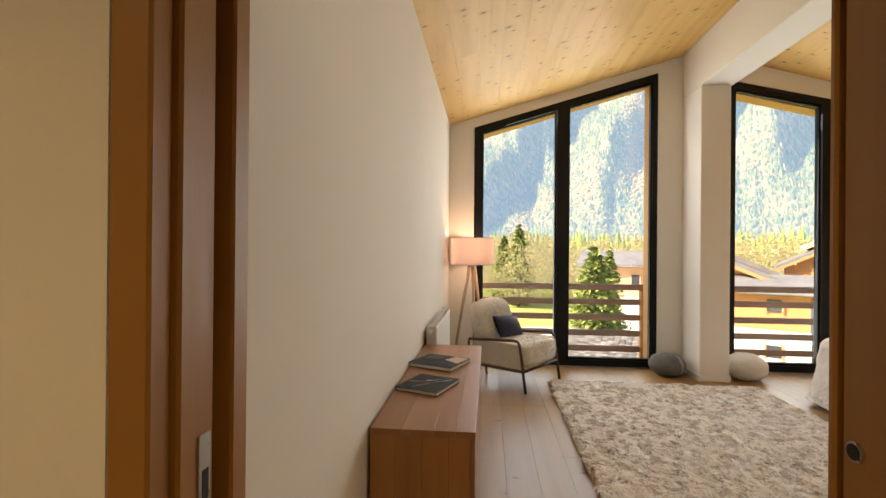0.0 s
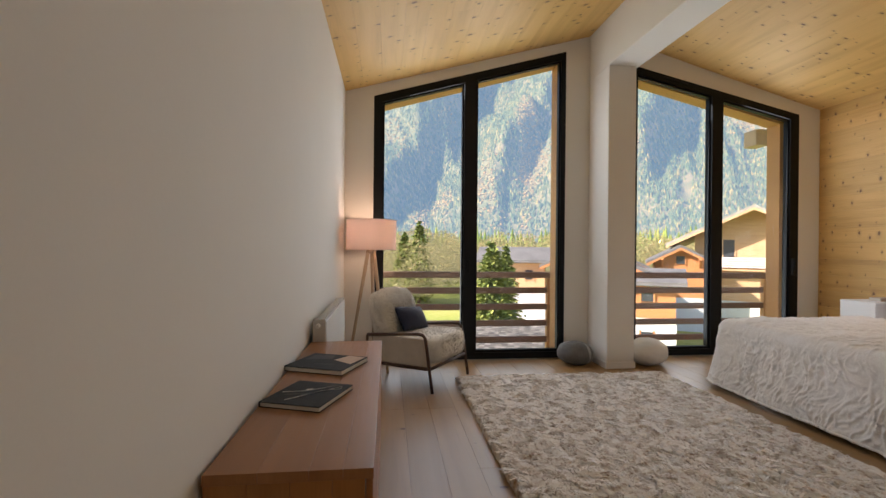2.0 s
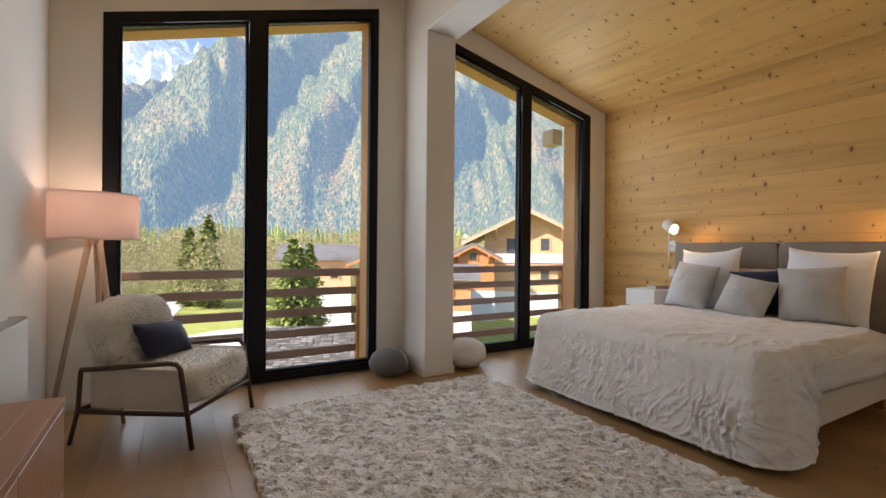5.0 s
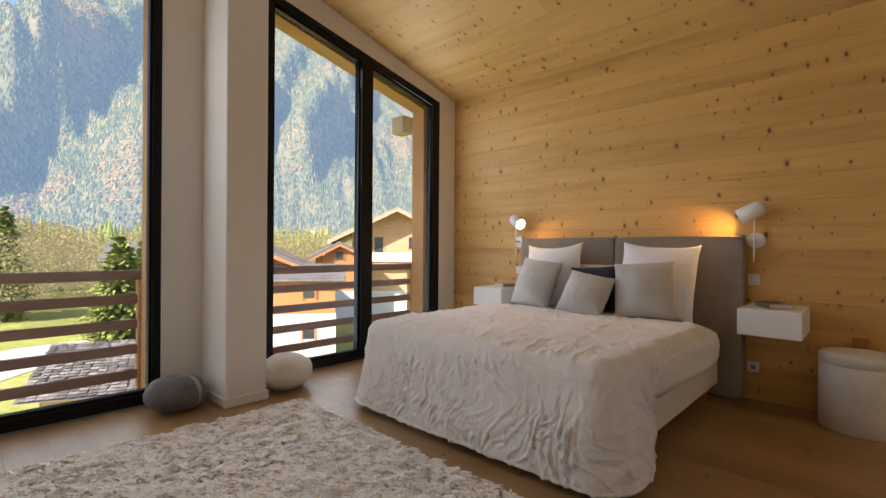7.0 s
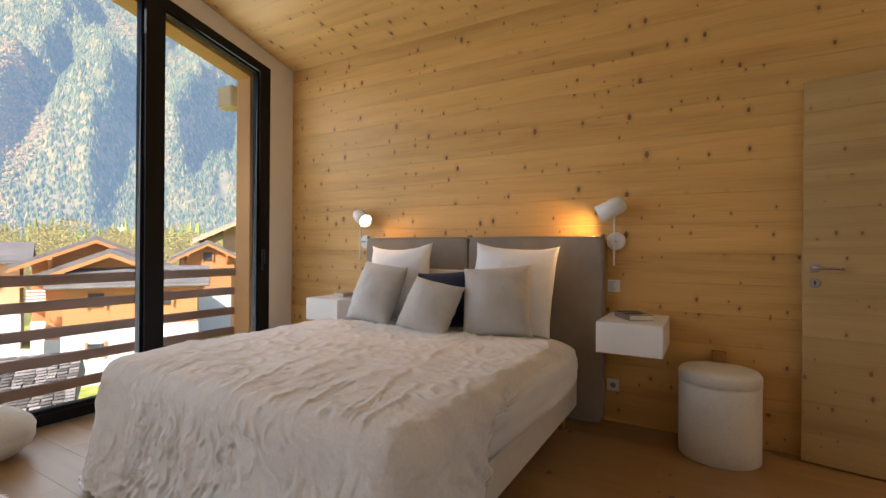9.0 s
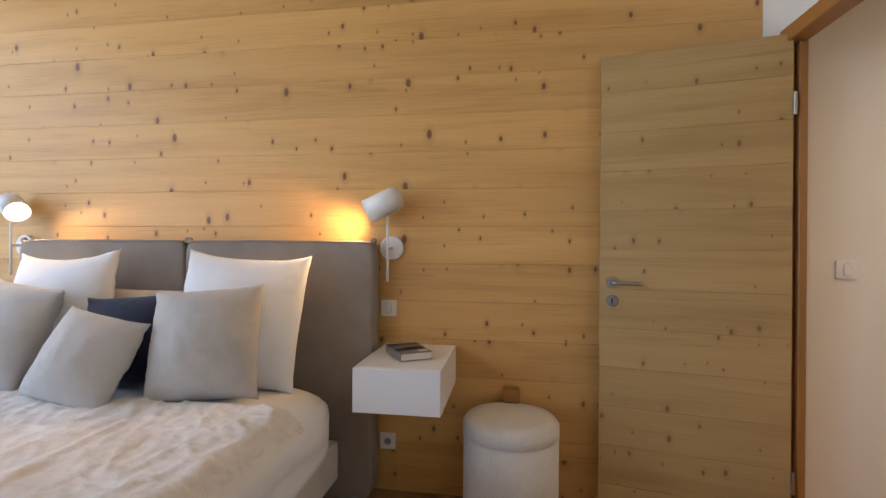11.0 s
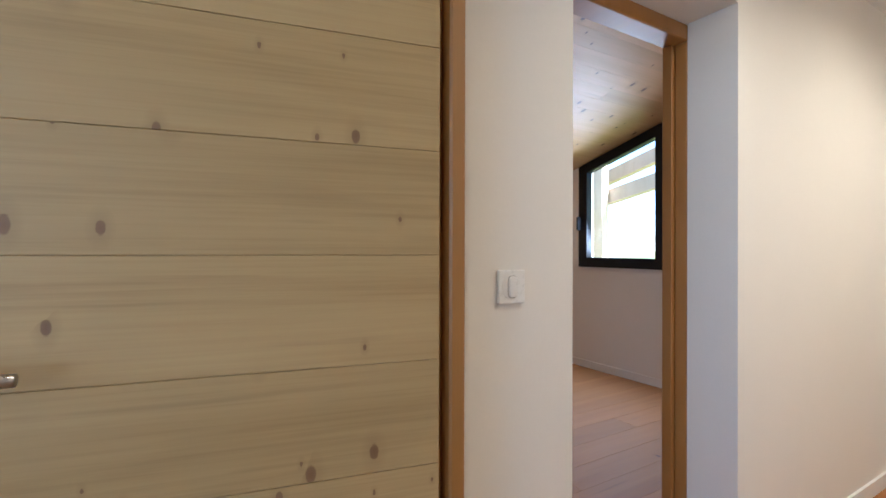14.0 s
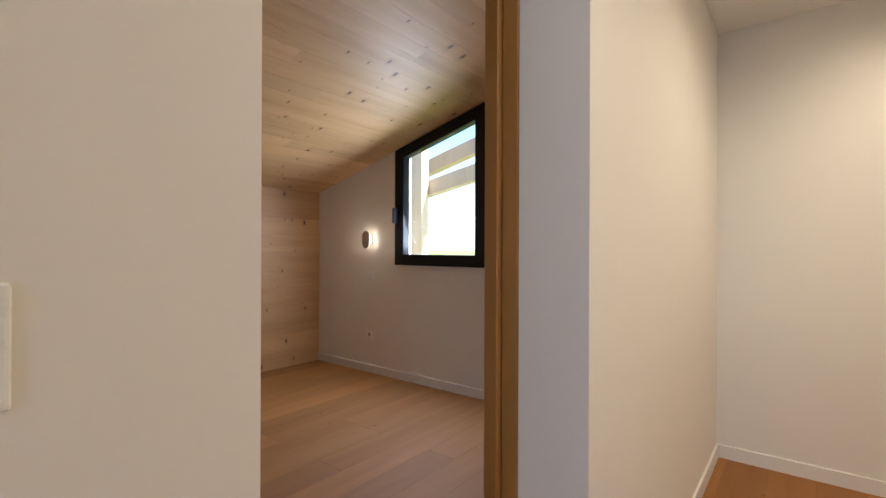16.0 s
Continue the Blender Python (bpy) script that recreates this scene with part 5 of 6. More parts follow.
def sconce():
    e = thing("wall_sconce", (8.522, FY0, 1.312), "small oval wall sconce, lit", "wall lamp")
    part("back_plate", box(-0.02, 0.0012, -0.05, 0.02, 0.02, 0.05, 0.004), MAT_STEEL, e)
    part("shield", place(soft_box(0.055, 0.012, 0.085, 2.3, 8), Matrix.Translation((0, 0.075, 0))), MAT_STEEL, e, "grey metal shield", smooth=True)
    part("bulb", place(soft_box(0.03, 0.02, 0.05, 2.2, 6), Matrix.Translation((0, 0.041, 0))), MAT_BULB_SOFT, e, "glowing bulb", smooth=True)
    point_lamp("sconce_light", (8.522, FY0 + 0.042, 1.312), 9.0, (1.0, 0.82, 0.60), 0.02).location.y += 0.022


def downlight(x, y, z, watts, color, size=95):
    e = thing("downlight", (x, y, z), "small round recessed ceiling downlight, lit", "downlight", "ceiling downlights")
    part("rim", lathe([(0.030, -0.001), (0.042, -0.001), (0.042, -0.006), (0.030, -0.008), (0.030, -0.001)], 24), MAT_WHITE_METAL, e)
    part("lens", lathe([(0, -0.002), (0.0295, -0.002), (0.0295, -0.004), (0, -0.004)], 24), MAT_BULB_SOFT, e, "glowing lens")
    d = bpy.data.lights.new("downlight_light", 'SPOT')
    d.energy, d.color, d.spot_size, d.spot_blend, d.shadow_soft_size = watts, color, radians(size), 1.0, 0.03
    o = new("downlight_light", d)
    o.matrix_world = look((x, y, z - 0.02), (x, y, 0))


sconce()
for x, y, watts in ((4.75, 0.35, 15), (4.85, -0.75, 10), (4.65, -1.35, 11)):
    downlight(x, y, HZ, watts, (1.0, 0.75, 0.46), 168)
downlight(0.9, 0.0, 2.5, 14, (1.0, 0.76, 0.42), 140)
downlight(-0.5, 0.2, 2.5, 15, (1.0, 0.76, 0.42), 140)
point_lamp("floor_lamp_light", (0.20, 6.10, 1.44), 1.8, (1.0, 0.70, 0.52), 0.03)


# rafters of the eaves outside the far window
def far_eaves():
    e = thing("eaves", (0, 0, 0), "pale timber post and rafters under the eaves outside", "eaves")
    part("post", box(8.44, -2.72, -1.0, 8.72, -2.60, 2.6, 0.006), MAT_CREAM, e)
    for z0, z1, y in ((1.82, 1.96, -2.73), (2.155, 2.343, -2.95)):
        bm = bmesh.new()
        k = (z1 - z0) / (7.71 - 8.44)
        za, zb = z0 + k * (6.6 - 8.44), z0 + k * (8.9 - 8.44)
        prism(bm, [(6.6, za), (8.9, zb), (8.9, zb + 0.17), (6.6, za + 0.17)], 'y', y - 0.1, y)
        part("rafter", bm, MAT_CREAM, e)


far_eaves()
o = obj("purlin_end", box(5.50, 7.26, 2.74, 5.69, 7.50, 2.97, 0.01), MAT_CREAM)
tagged(o, "sawn pale purlin end under the eaves", "purlin", kind="structure")

# ---- outside ----
GZ = -6.0


def ground_mat():
    m, nt, bsdf = start_mat("valley_ground")
    co = nt.nodes.new("ShaderNodeTexCoord").outputs["Object"]
    a = node(nt, "TexNoise", Scale=0.05, Detail=5.0, Roughness=0.6)
    b = node(nt, "TexNoise", Scale=1.5, Detail=4.0, Roughness=0.7)
    for n in (a, b):
        nt.links.new(co, n.inputs["Vector"])
    g = mix(nt, 0.4, a.outputs["Fac"], b.outputs["Fac"])
    nt.links.new(ramp(nt, g, [(0.34, (0.16, 0.20, 0.04)), (0.47, (0.32, 0.36, 0.07)), (0.56, (0.45, 0.43, 0.13)), (0.68, (0.48, 0.40, 0.22))]), bsdf.inputs["Base Color"])
    bsdf.inputs["Roughness"].default_value = 0.95
    bump(nt, bsdf, b.outputs["Fac"], 0.4, 0.05)
    return m


def mountain_mat(name, snow=False):
    """Far slope; the valley haze is put in as a faint blue emission."""
    m, nt, bsdf = start_mat(name)
    co = nt.nodes.new("ShaderNodeTexCoord").outputs["Object"]
    a = node(nt, "TexNoise", Scale=0.011, Detail=8.0, Roughness=0.62, Distortion=0.8)
    b = node(nt, "TexNoise", Scale=0.09, Detail=5.0, Roughness=0.7)
    for n in (a, b):
        nt.links.new(co, n.inputs["Vector"])
    g = mix(nt, 0.42, a.outputs["Fac"], b.outputs["Fac"])
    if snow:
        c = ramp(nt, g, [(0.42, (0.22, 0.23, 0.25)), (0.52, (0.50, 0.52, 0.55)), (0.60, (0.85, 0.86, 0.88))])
        haze_glow = (0.55, 0.70, 0.95)
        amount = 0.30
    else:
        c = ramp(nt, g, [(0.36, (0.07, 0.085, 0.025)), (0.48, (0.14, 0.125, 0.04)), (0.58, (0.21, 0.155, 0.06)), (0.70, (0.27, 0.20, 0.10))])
        haze_glow = (0.30, 0.50, 0.82)
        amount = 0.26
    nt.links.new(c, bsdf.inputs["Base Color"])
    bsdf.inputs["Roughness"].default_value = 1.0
    bsdf.inputs["Emission Color"].default_value = (*haze_glow, 1)
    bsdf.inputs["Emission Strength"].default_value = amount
    return m


def foliage(name, stops, haze_glow=0.0, fine=3.0, haze_color=(0.30, 0.50, 0.82)):
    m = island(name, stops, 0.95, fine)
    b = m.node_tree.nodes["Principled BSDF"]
    # distance haze is added as emission; the leaves themselves give off no light
    if haze_glow:
        b.inputs["Emission Color"].default_value = (*haze_color, 1)
        b.inputs["Emission Strength"].default_value = haze_glow
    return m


MAT_GROUND = ground_mat()
MAT_MOUNTAIN = mountain_mat("forest_slope_haze_glow")
MAT_SNOW = mountain_mat("snowy_rock_haze_glow", True)
MAT_FOREST = foliage("far_conifers_haze_glow", [(0.0, (0.055, 0.08, 0.025)), (0.5, (0.095, 0.12, 0.035)), (0.82, (0.15, 0.155, 0.04)), (0.93, (0.28, 0.21, 0.05)), (1.0, (0.33, 0.23, 0.06))], 0.25)
MAT_AUTUMN = foliage("far_autumn_leaves_haze_glow", [(0.0, (0.17, 0.14, 0.045)), (0.4, (0.25, 0.18, 0.06)), (0.75, (0.31, 0.20, 0.06)), (0.92, (0.37, 0.20, 0.04)), (1.0, (0.14, 0.15, 0.04))], 0.245)
# bright valley haze put into these trees as a faint yellow-green emission
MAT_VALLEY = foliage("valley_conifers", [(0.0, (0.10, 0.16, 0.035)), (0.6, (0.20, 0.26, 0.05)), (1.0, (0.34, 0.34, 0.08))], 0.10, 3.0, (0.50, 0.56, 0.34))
MAT_BARE = foliage("bare_autumn_twigs_haze_glow", [(0.0, (0.19, 0.19, 0.05)), (0.45, (0.25, 0.22, 0.08)), (0.85, (0.29, 0.23, 0.11)), (1.0, (0.34, 0.19, 0.04))], 0.14, 0.12, (0.62, 0.58, 0.38))
MAT_NEEDLES = island("spruce_needles", [(0.0, (0.10, 0.15, 0.03)), (0.5, (0.19, 0.24, 0.05)), (1.0, (0.36, 0.37, 0.09))])
MAT_HEDGE = island("hedge_leaves", [(0.0, (0.10, 0.17, 0.03)), (0.6, (0.25, 0.31, 0.05)), (1.0, (0.46, 0.46, 0.10))])
MAT_BARK = plain("tree_bark", (0.14, 0.09, 0.06), 0.95, vary=0.4, scale=5, grain=20, relief=0.6)
MAT_ROAD = plain("pale_sunlit_road", (0.62, 0.60, 0.57), 0.9, vary=0.15, scale=0.4, grain=6)
MAT_SLATE = plain("grey_slate_roof", (0.17, 0.16, 0.155), 0.95, vary=0.35, scale=1.2, grain=9, relief=0.4)
MAT_SHINGLE = island("weathered_shingles", [(0.0, (0.10, 0.09, 0.08)), (0.5, (0.20, 0.18, 0.16)), (1.0, (0.34, 0.31, 0.28))])
MAT_SHINGLE_ROOF = plain("pale_shingle_roof", (0.36, 0.32, 0.28), 0.95, vary=0.4, scale=1.5, grain=5, relief=0.5)
MAT_CHALET = wood("chalet_cladding", (0.70, 0.46, 0.27), (0.62, 0.39, 0.22), (0.50, 0.30, 0.15), 'X', 'Z', rough=0.8, spread=0.1)
MAT_CHALET_RED = wood("chalet_cladding_russet", (0.68, 0.31, 0.12), (0.58, 0.24, 0.09), (0.44, 0.17, 0.06), 'X', 'Z', rough=0.8, spread=0.1)
MAT_RENDER = plain("chalet_white_render", (0.66, 0.66, 0.66), 0.9, vary=0.1, scale=0.6)
MAT_DARK_PANE = plain("dark_far_pane", (0.05, 0.055, 0.065), 0.15, vary=0.2)

SKYLINE = [(-75, 9), (-45, 11), (-20, 13), (-5, 15.1), (0, 17), (5, 19.5), (10, 22.4), (14, 24.8), (20, 28), (28, 28), (34, 26), (40, 23), (50, 18), (70, 12), (105, 9)]
R_NEAR, R_FAR = 300.0, 1800.0


def skyline(b):
    return float(np.interp(b, [p[0] for p in SKYLINE], [p[1] for p in SKYLINE]))


def ease(a, b, x):
    t = max(0.0, min(1.0, (x - a) / (b - a)))
    return t * t * (3 - 2 * t)


# spurs that come down the slope: bearing of the crest at some heights, height, gentle and steep width in degrees
SPURS = [
    ([(0.24, 6), (0.40, 11), (0.52, 14.5), (0.66, 16.8), (1.0, 14.5)], 105, 10.0, 1.8),
    ([(0.05, -3), (0.20, 3), (0.36, 7.5), (0.50, 9.5)], 45, 8.0, 1.6),
    ([(0.05, 14), (0.30, 20), (0.55, 25), (0.75, 30)], 50, 7.0, 1.6),
    ([(0.05, 22), (0.30, 27), (0.60, 34), (0.8, 38)], 45, 6.0, 1.6),
    ([(0.10, 30), (0.40, 36), (0.70, 44)], 60, 5.0, 1.3),
    ([(0.10, -16), (0.40, -9), (0.60, -2), (0.66, 4)], 70, 6.0, 1.5),
]


def slope_z(b, s):
    x, y = math.sin(radians(b)), math.cos(radians(b))
    wob = noise.fractal(Vector((x * 6, y * 6, s * 3 + 8)), 0.9, 2.0, 4)
    bw = b + 1.6 * wob
    # upper faces turn away from the afternoon sun, behind the spur in front of them
    high = ease(0.50, 0.72, s + 0.04 * wob)
    back = 400 * high * (ease(-10, 8.5, bw) * (1 - ease(8.5, 14.5, bw)) + 1.25 * ease(17.0, 42, bw))
    r = R_NEAR + (R_FAR - R_NEAR) * s + back
    h = (R_FAR + back) * math.tan(radians(skyline(b)))
    z = GZ + h * s ** 1.12
    env = min(1, s * 4) * (1 - 0.65 * ease(0.8, 1.0, s))
    for crest, lift, soft, steep in SPURS:
        c = float(np.interp(s, [p[0] for p in crest], [p[1] for p in crest]))
        fade = ease(crest[0][0] - 0.06, crest[0][0] + 0.06, s) * (1 - ease(crest[-1][0] - 0.05, crest[-1][0] + 0.12, s))
        u = (bw - c) / (soft if bw < c else steep)
        z += lift * fade * math.exp(-u * u)
    n1 = 1 - abs(noise.noise(Vector((x * 8 + s * 2.0, y * 8, s * 3.0)))) * 2
    n2 = noise.fractal(Vector((x * 22 + s * 4, y * 22, s * 8)), 0.9, 2.0, 5)
    n3 = 1 - abs(noise.noise(Vector((x * 26 + s * 9, y * 26, s * 7 + 5)))) * 2
    return z + env * (24 * n1 + 13 * n2 + 13 * n3 - 22), r


def smooth_faces(bm):
    for f in bm.faces:
        f.smooth = True
    return bm


def mountain():
    bm = bmesh.new()
    grid = []
    NB, NR = 460, 130
    for i in range(NB + 1):
        b = -60 + 150 * i / NB
        row = []
        for j in range(NR + 1):
            s = j / NR * 1.08
            z, r = slope_z(b, min(s, 1.0))
            if s > 1:
                r += (s - 1) * 5000
                z -= (s - 1) * 1800
            row.append(bm.verts.new((r * math.sin(radians(b)), r * math.cos(radians(b)), z if j else GZ - 6)))
        grid.append(row)
    for a, c in zip(grid, grid[1:]):
        for j in range(NR):
            bm.faces.new([a[j], a[j + 1], c[j + 1], c[j]])
    return structure("mountain", smooth_faces(bm), MAT_MOUNTAIN, "wooded autumn mountain side, haze added as a blue glow", "mountain")


def snow_peak():
    bm = bmesh.new()
    grid = []
    for i in range(121):
        b = -60 + 75 * i / 120
        e = 15 + 8.5 * math.exp(-((b + 1) / 10.0) ** 2) + 3.0 * math.exp(-((b + 24) / 9) ** 2)
        row = []
        for j in range(31):
            s = j / 30
            n = noise.fractal(Vector((b * 0.35, s * 4, 3.3)), 0.8, 2.1, 6)
            r = 3000 + 1400 * s
            row.append(bm.verts.new((r * math.sin(radians(b)), r * math.cos(radians(b)), 4400 * math.tan(radians(e)) * s ** 0.9 + 260 * n * (0.3 + s) - 100)))
        grid.append(row)
    for a, c in zip(grid, grid[1:]):
        for j in range(30):
            bm.faces.new([a[j], a[j + 1], c[j + 1], c[j]])
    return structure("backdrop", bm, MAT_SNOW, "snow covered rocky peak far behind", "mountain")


def ground():
    bm = bmesh.new()
    n = 48
    mid = bm.verts.new((0, 0, GZ))
    rings = []
    for r in (12, 30, 70, 160, 400, 1200, 4800):
        rings.append([bm.verts.new((r * math.cos(2 * math.pi * k / n), r * math.sin(2 * math.pi * k / n), GZ)) for k in range(n)])
    for k in range(n):
        bm.faces.new([mid, rings[0][k], rings[0][(k + 1) % n]])
        for a, b in zip(rings, rings[1:]):
            bm.faces.new([a[k], b[k], b[(k + 1) % n], a[(k + 1) % n]])
    structure("ground", bm, MAT_GROUND, "grassy valley floor in autumn", "ground")


def cone_tree(verts, faces, x, y, z, h, r, tiers=2, sides=5):
    turn = random.random() * 6
    for t in range(tiers):
        base, tip = h * (0.08 + 0.5 * t / tiers), h * (0.62 + 0.38 * (t + 1) / tiers)
        rr = r * (1 - 0.45 * t / max(1, tiers - 1)) if tiers > 1 else r
        k = len(verts)
        verts.append((x, y, z + min(h, tip)))
        for i in range(sides):
            a = turn + t + 2 * math.pi * i / sides
            q = rr * random.uniform(0.75, 1.15)
            verts.append((x + q * math.cos(a), y + q * math.sin(a), z + base * random.uniform(0.8, 1.2)))
        for i in range(sides):
            faces.append((k, k + 1 + i, k + 1 + (i + 1) % sides))


def soup(name, verts, faces, material, label, category):
    me = bpy.data.meshes.new(name)
    me.from_pydata(verts, [], faces)
    me.materials.append(material)
    return tagged(new(name, me), label, category, kind="stuff")


def round_tree(verts, faces, x, y, z, h, r):
    """A far broadleaf crown: a lopsided many-sided lump."""
    k = len(verts)
    turn = random.random() * 6
    verts.append((x, y, z))
    for lev, q in ((0.35, 0.9), (0.7, 1.0)):
        for i in range(4):
            a = turn + lev * 3 + 2 * math.pi * i / 4
            w = r * q * random.uniform(0.65, 1.2)
            verts.append((x + w * math.cos(a), y + w * math.sin(a), z + h * lev * random.uniform(0.8, 1.15)))
    verts.append((x + r * random.uniform(-0.3, 0.3), y, z + h))
    for i in range(4):
        j = (i + 1) % 4
        faces.extend([(k, k + 1 + j, k + 1 + i), (k + 1 + i, k + 1 + j, k + 5 + j, k + 5 + i), (k + 5 + i, k + 5 + j, k + 9)])


def far_forest():
    random.seed(11)
    v, f, v2, f2 = [], [], [], []
    made = 0
    while made < 165000:
        b, s = random.uniform(-30, 52), random.random() ** 1.15 * 0.97
        x, y = math.sin(radians(b)), math.cos(radians(b))
        bare = noise.fractal(Vector((x * 14, y * 14, s * 9)), 0.8, 2.0, 4)
        if bare < -0.72 + 0.30 * s + random.uniform(-0.12, 0.12):
            continue
        z, r = slope_z(b, s)
        made += 1
        autumn = noise.fractal(Vector((x * 11, y * 11, s * 7 + 3)), 0.9, 2.0, 4) + 0.55 * (s - 0.35)
        if autumn + random.gauss(0, 0.18) > 0.36:
            h = random.uniform(2.2, 4.4) * (0.7 + 0.8 * s)
            round_tree(v2, f2, r * x, r * y, z - 1, h, h * 0.48)
        else:
            h = random.uniform(3.2, 7.0) * (0.8 + 0.9 * s)
            cone_tree(v, f, r * x, r * y, z - 2, h, h * 0.31, 1, 6)
    soup("far_forest", v, f, MAT_FOREST, "conifer forest on the mountain slope, blue haze glow added", "forest")
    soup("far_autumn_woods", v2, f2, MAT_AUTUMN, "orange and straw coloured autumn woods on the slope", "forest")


def leafy(v, f, x, y, z, h, r, n, size):
    for _ in range(n):
        a, u = random.random() * 6.283, random.random()
        t = random.random()
        rr = r * math.sqrt(u) * math.sin(math.pi * (0.12 + 0.86 * t)) ** 0.7
        c = Vector((x + rr * math.cos(a), y + rr * math.sin(a), z + h * (0.18 + 0.82 * t)))
        d1 = Vector((random.gauss(0, 1), random.gauss(0, 1), random.gauss(0, 1))).normalized() * size * random.uniform(0.5, 1.3)
        d2 = d1.cross(Vector((random.gauss(0, 1), random.gauss(0, 1), random.gauss(0, 1)))).normalized() * size * random.uniform(0.3, 0.9)
        k = len(v)
        v.extend([c - d1, c + d2, c + d1, c - d2 * 0.7])
        f.append((k, k + 1, k + 2, k + 3))


def valley_trees():
    random.seed(12)
    v, f, v2, f2 = [], [], [], []
    for i in range(1500):
        b, r = random.uniform(-45, 60), random.uniform(72, 185)
        x, y = r * math.sin(radians(b)), r * math.cos(radians(b))
        if noise.noise(Vector((x * 0.02, y * 0.02, 7))) > -0.12:
            h = random.uniform(8.5, 13)
            cone_tree(v, f, x, y, GZ, h, h * 0.17, 5, 8)
        else:
            h = random.uniform(7.5, 10.5)
            leafy(v2, f2, x, y, GZ, h, h * 0.42, 640, 0.17)
    for i in range(46):
        b, r = random.uniform(-12, 22), random.uniform(52, 78)
        h = random.uniform(5.0, 8.5)
        leafy(v2, f2, *polar(b, r), GZ, h, h * 0.38, 900, 0.11)
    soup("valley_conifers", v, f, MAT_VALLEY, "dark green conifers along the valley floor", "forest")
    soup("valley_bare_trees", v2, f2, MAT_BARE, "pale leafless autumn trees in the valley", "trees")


def conifer(x, y, h, r, label):
    e = thing("conifer_tree", (x, y, GZ), label, "tree", "garden conifers")
    bm = bmesh.new()
    tube(bm, (0, 0, 0), (0, 0, h * 0.97), h * 0.022, 0.01, 8)
    part("trunk", bm, MAT_BARK, e)
    v, f = [], []
    for k in range(42):
        t = k / 41
        z = h * (0.08 + 0.90 * t)
        reach = r * (1 - t) ** 0.62 * (0.55 + 0.45 * min(1, t * 5)) + 0.08
        for i in range(int(13 + 14 * (1 - t))):
            a = random.random() * 6.283
            ln = reach * random.uniform(0.6, 1.15)
            lift = random.gauss(0, 0.03) * h
            for q in range(10):
                u = (q + 0.6) / 10
                c = Vector((ln * u * math.cos(a), ln * u * math.sin(a), z - 0.18 * ln * u + lift))
                w = 0.062 * r * (1.25 - 0.6 * u) * random.uniform(0.6, 1.5)
                d1 = Vector((math.cos(a) + random.gauss(0, 0.3), math.sin(a) + random.gauss(0, 0.3), random.uniform(-0.7, 0.5))) * w * 1.5
                d2 = Vector((-math.sin(a), math.cos(a), random.uniform(-1.0, 1.0))) * w
                n0 = len(v)
                v.extend([c - d1 * 0.6, c + d2, c + d1, c - d2])
                f.append((n0, n0 + 1, n0 + 2, n0 + 3))
    me = bpy.data.meshes.new("crown")
    me.from_pydata(v, [], f)
    me.materials.append(MAT_NEEDLES)
    o = new("crown", me)
    o.parent = e
    return e


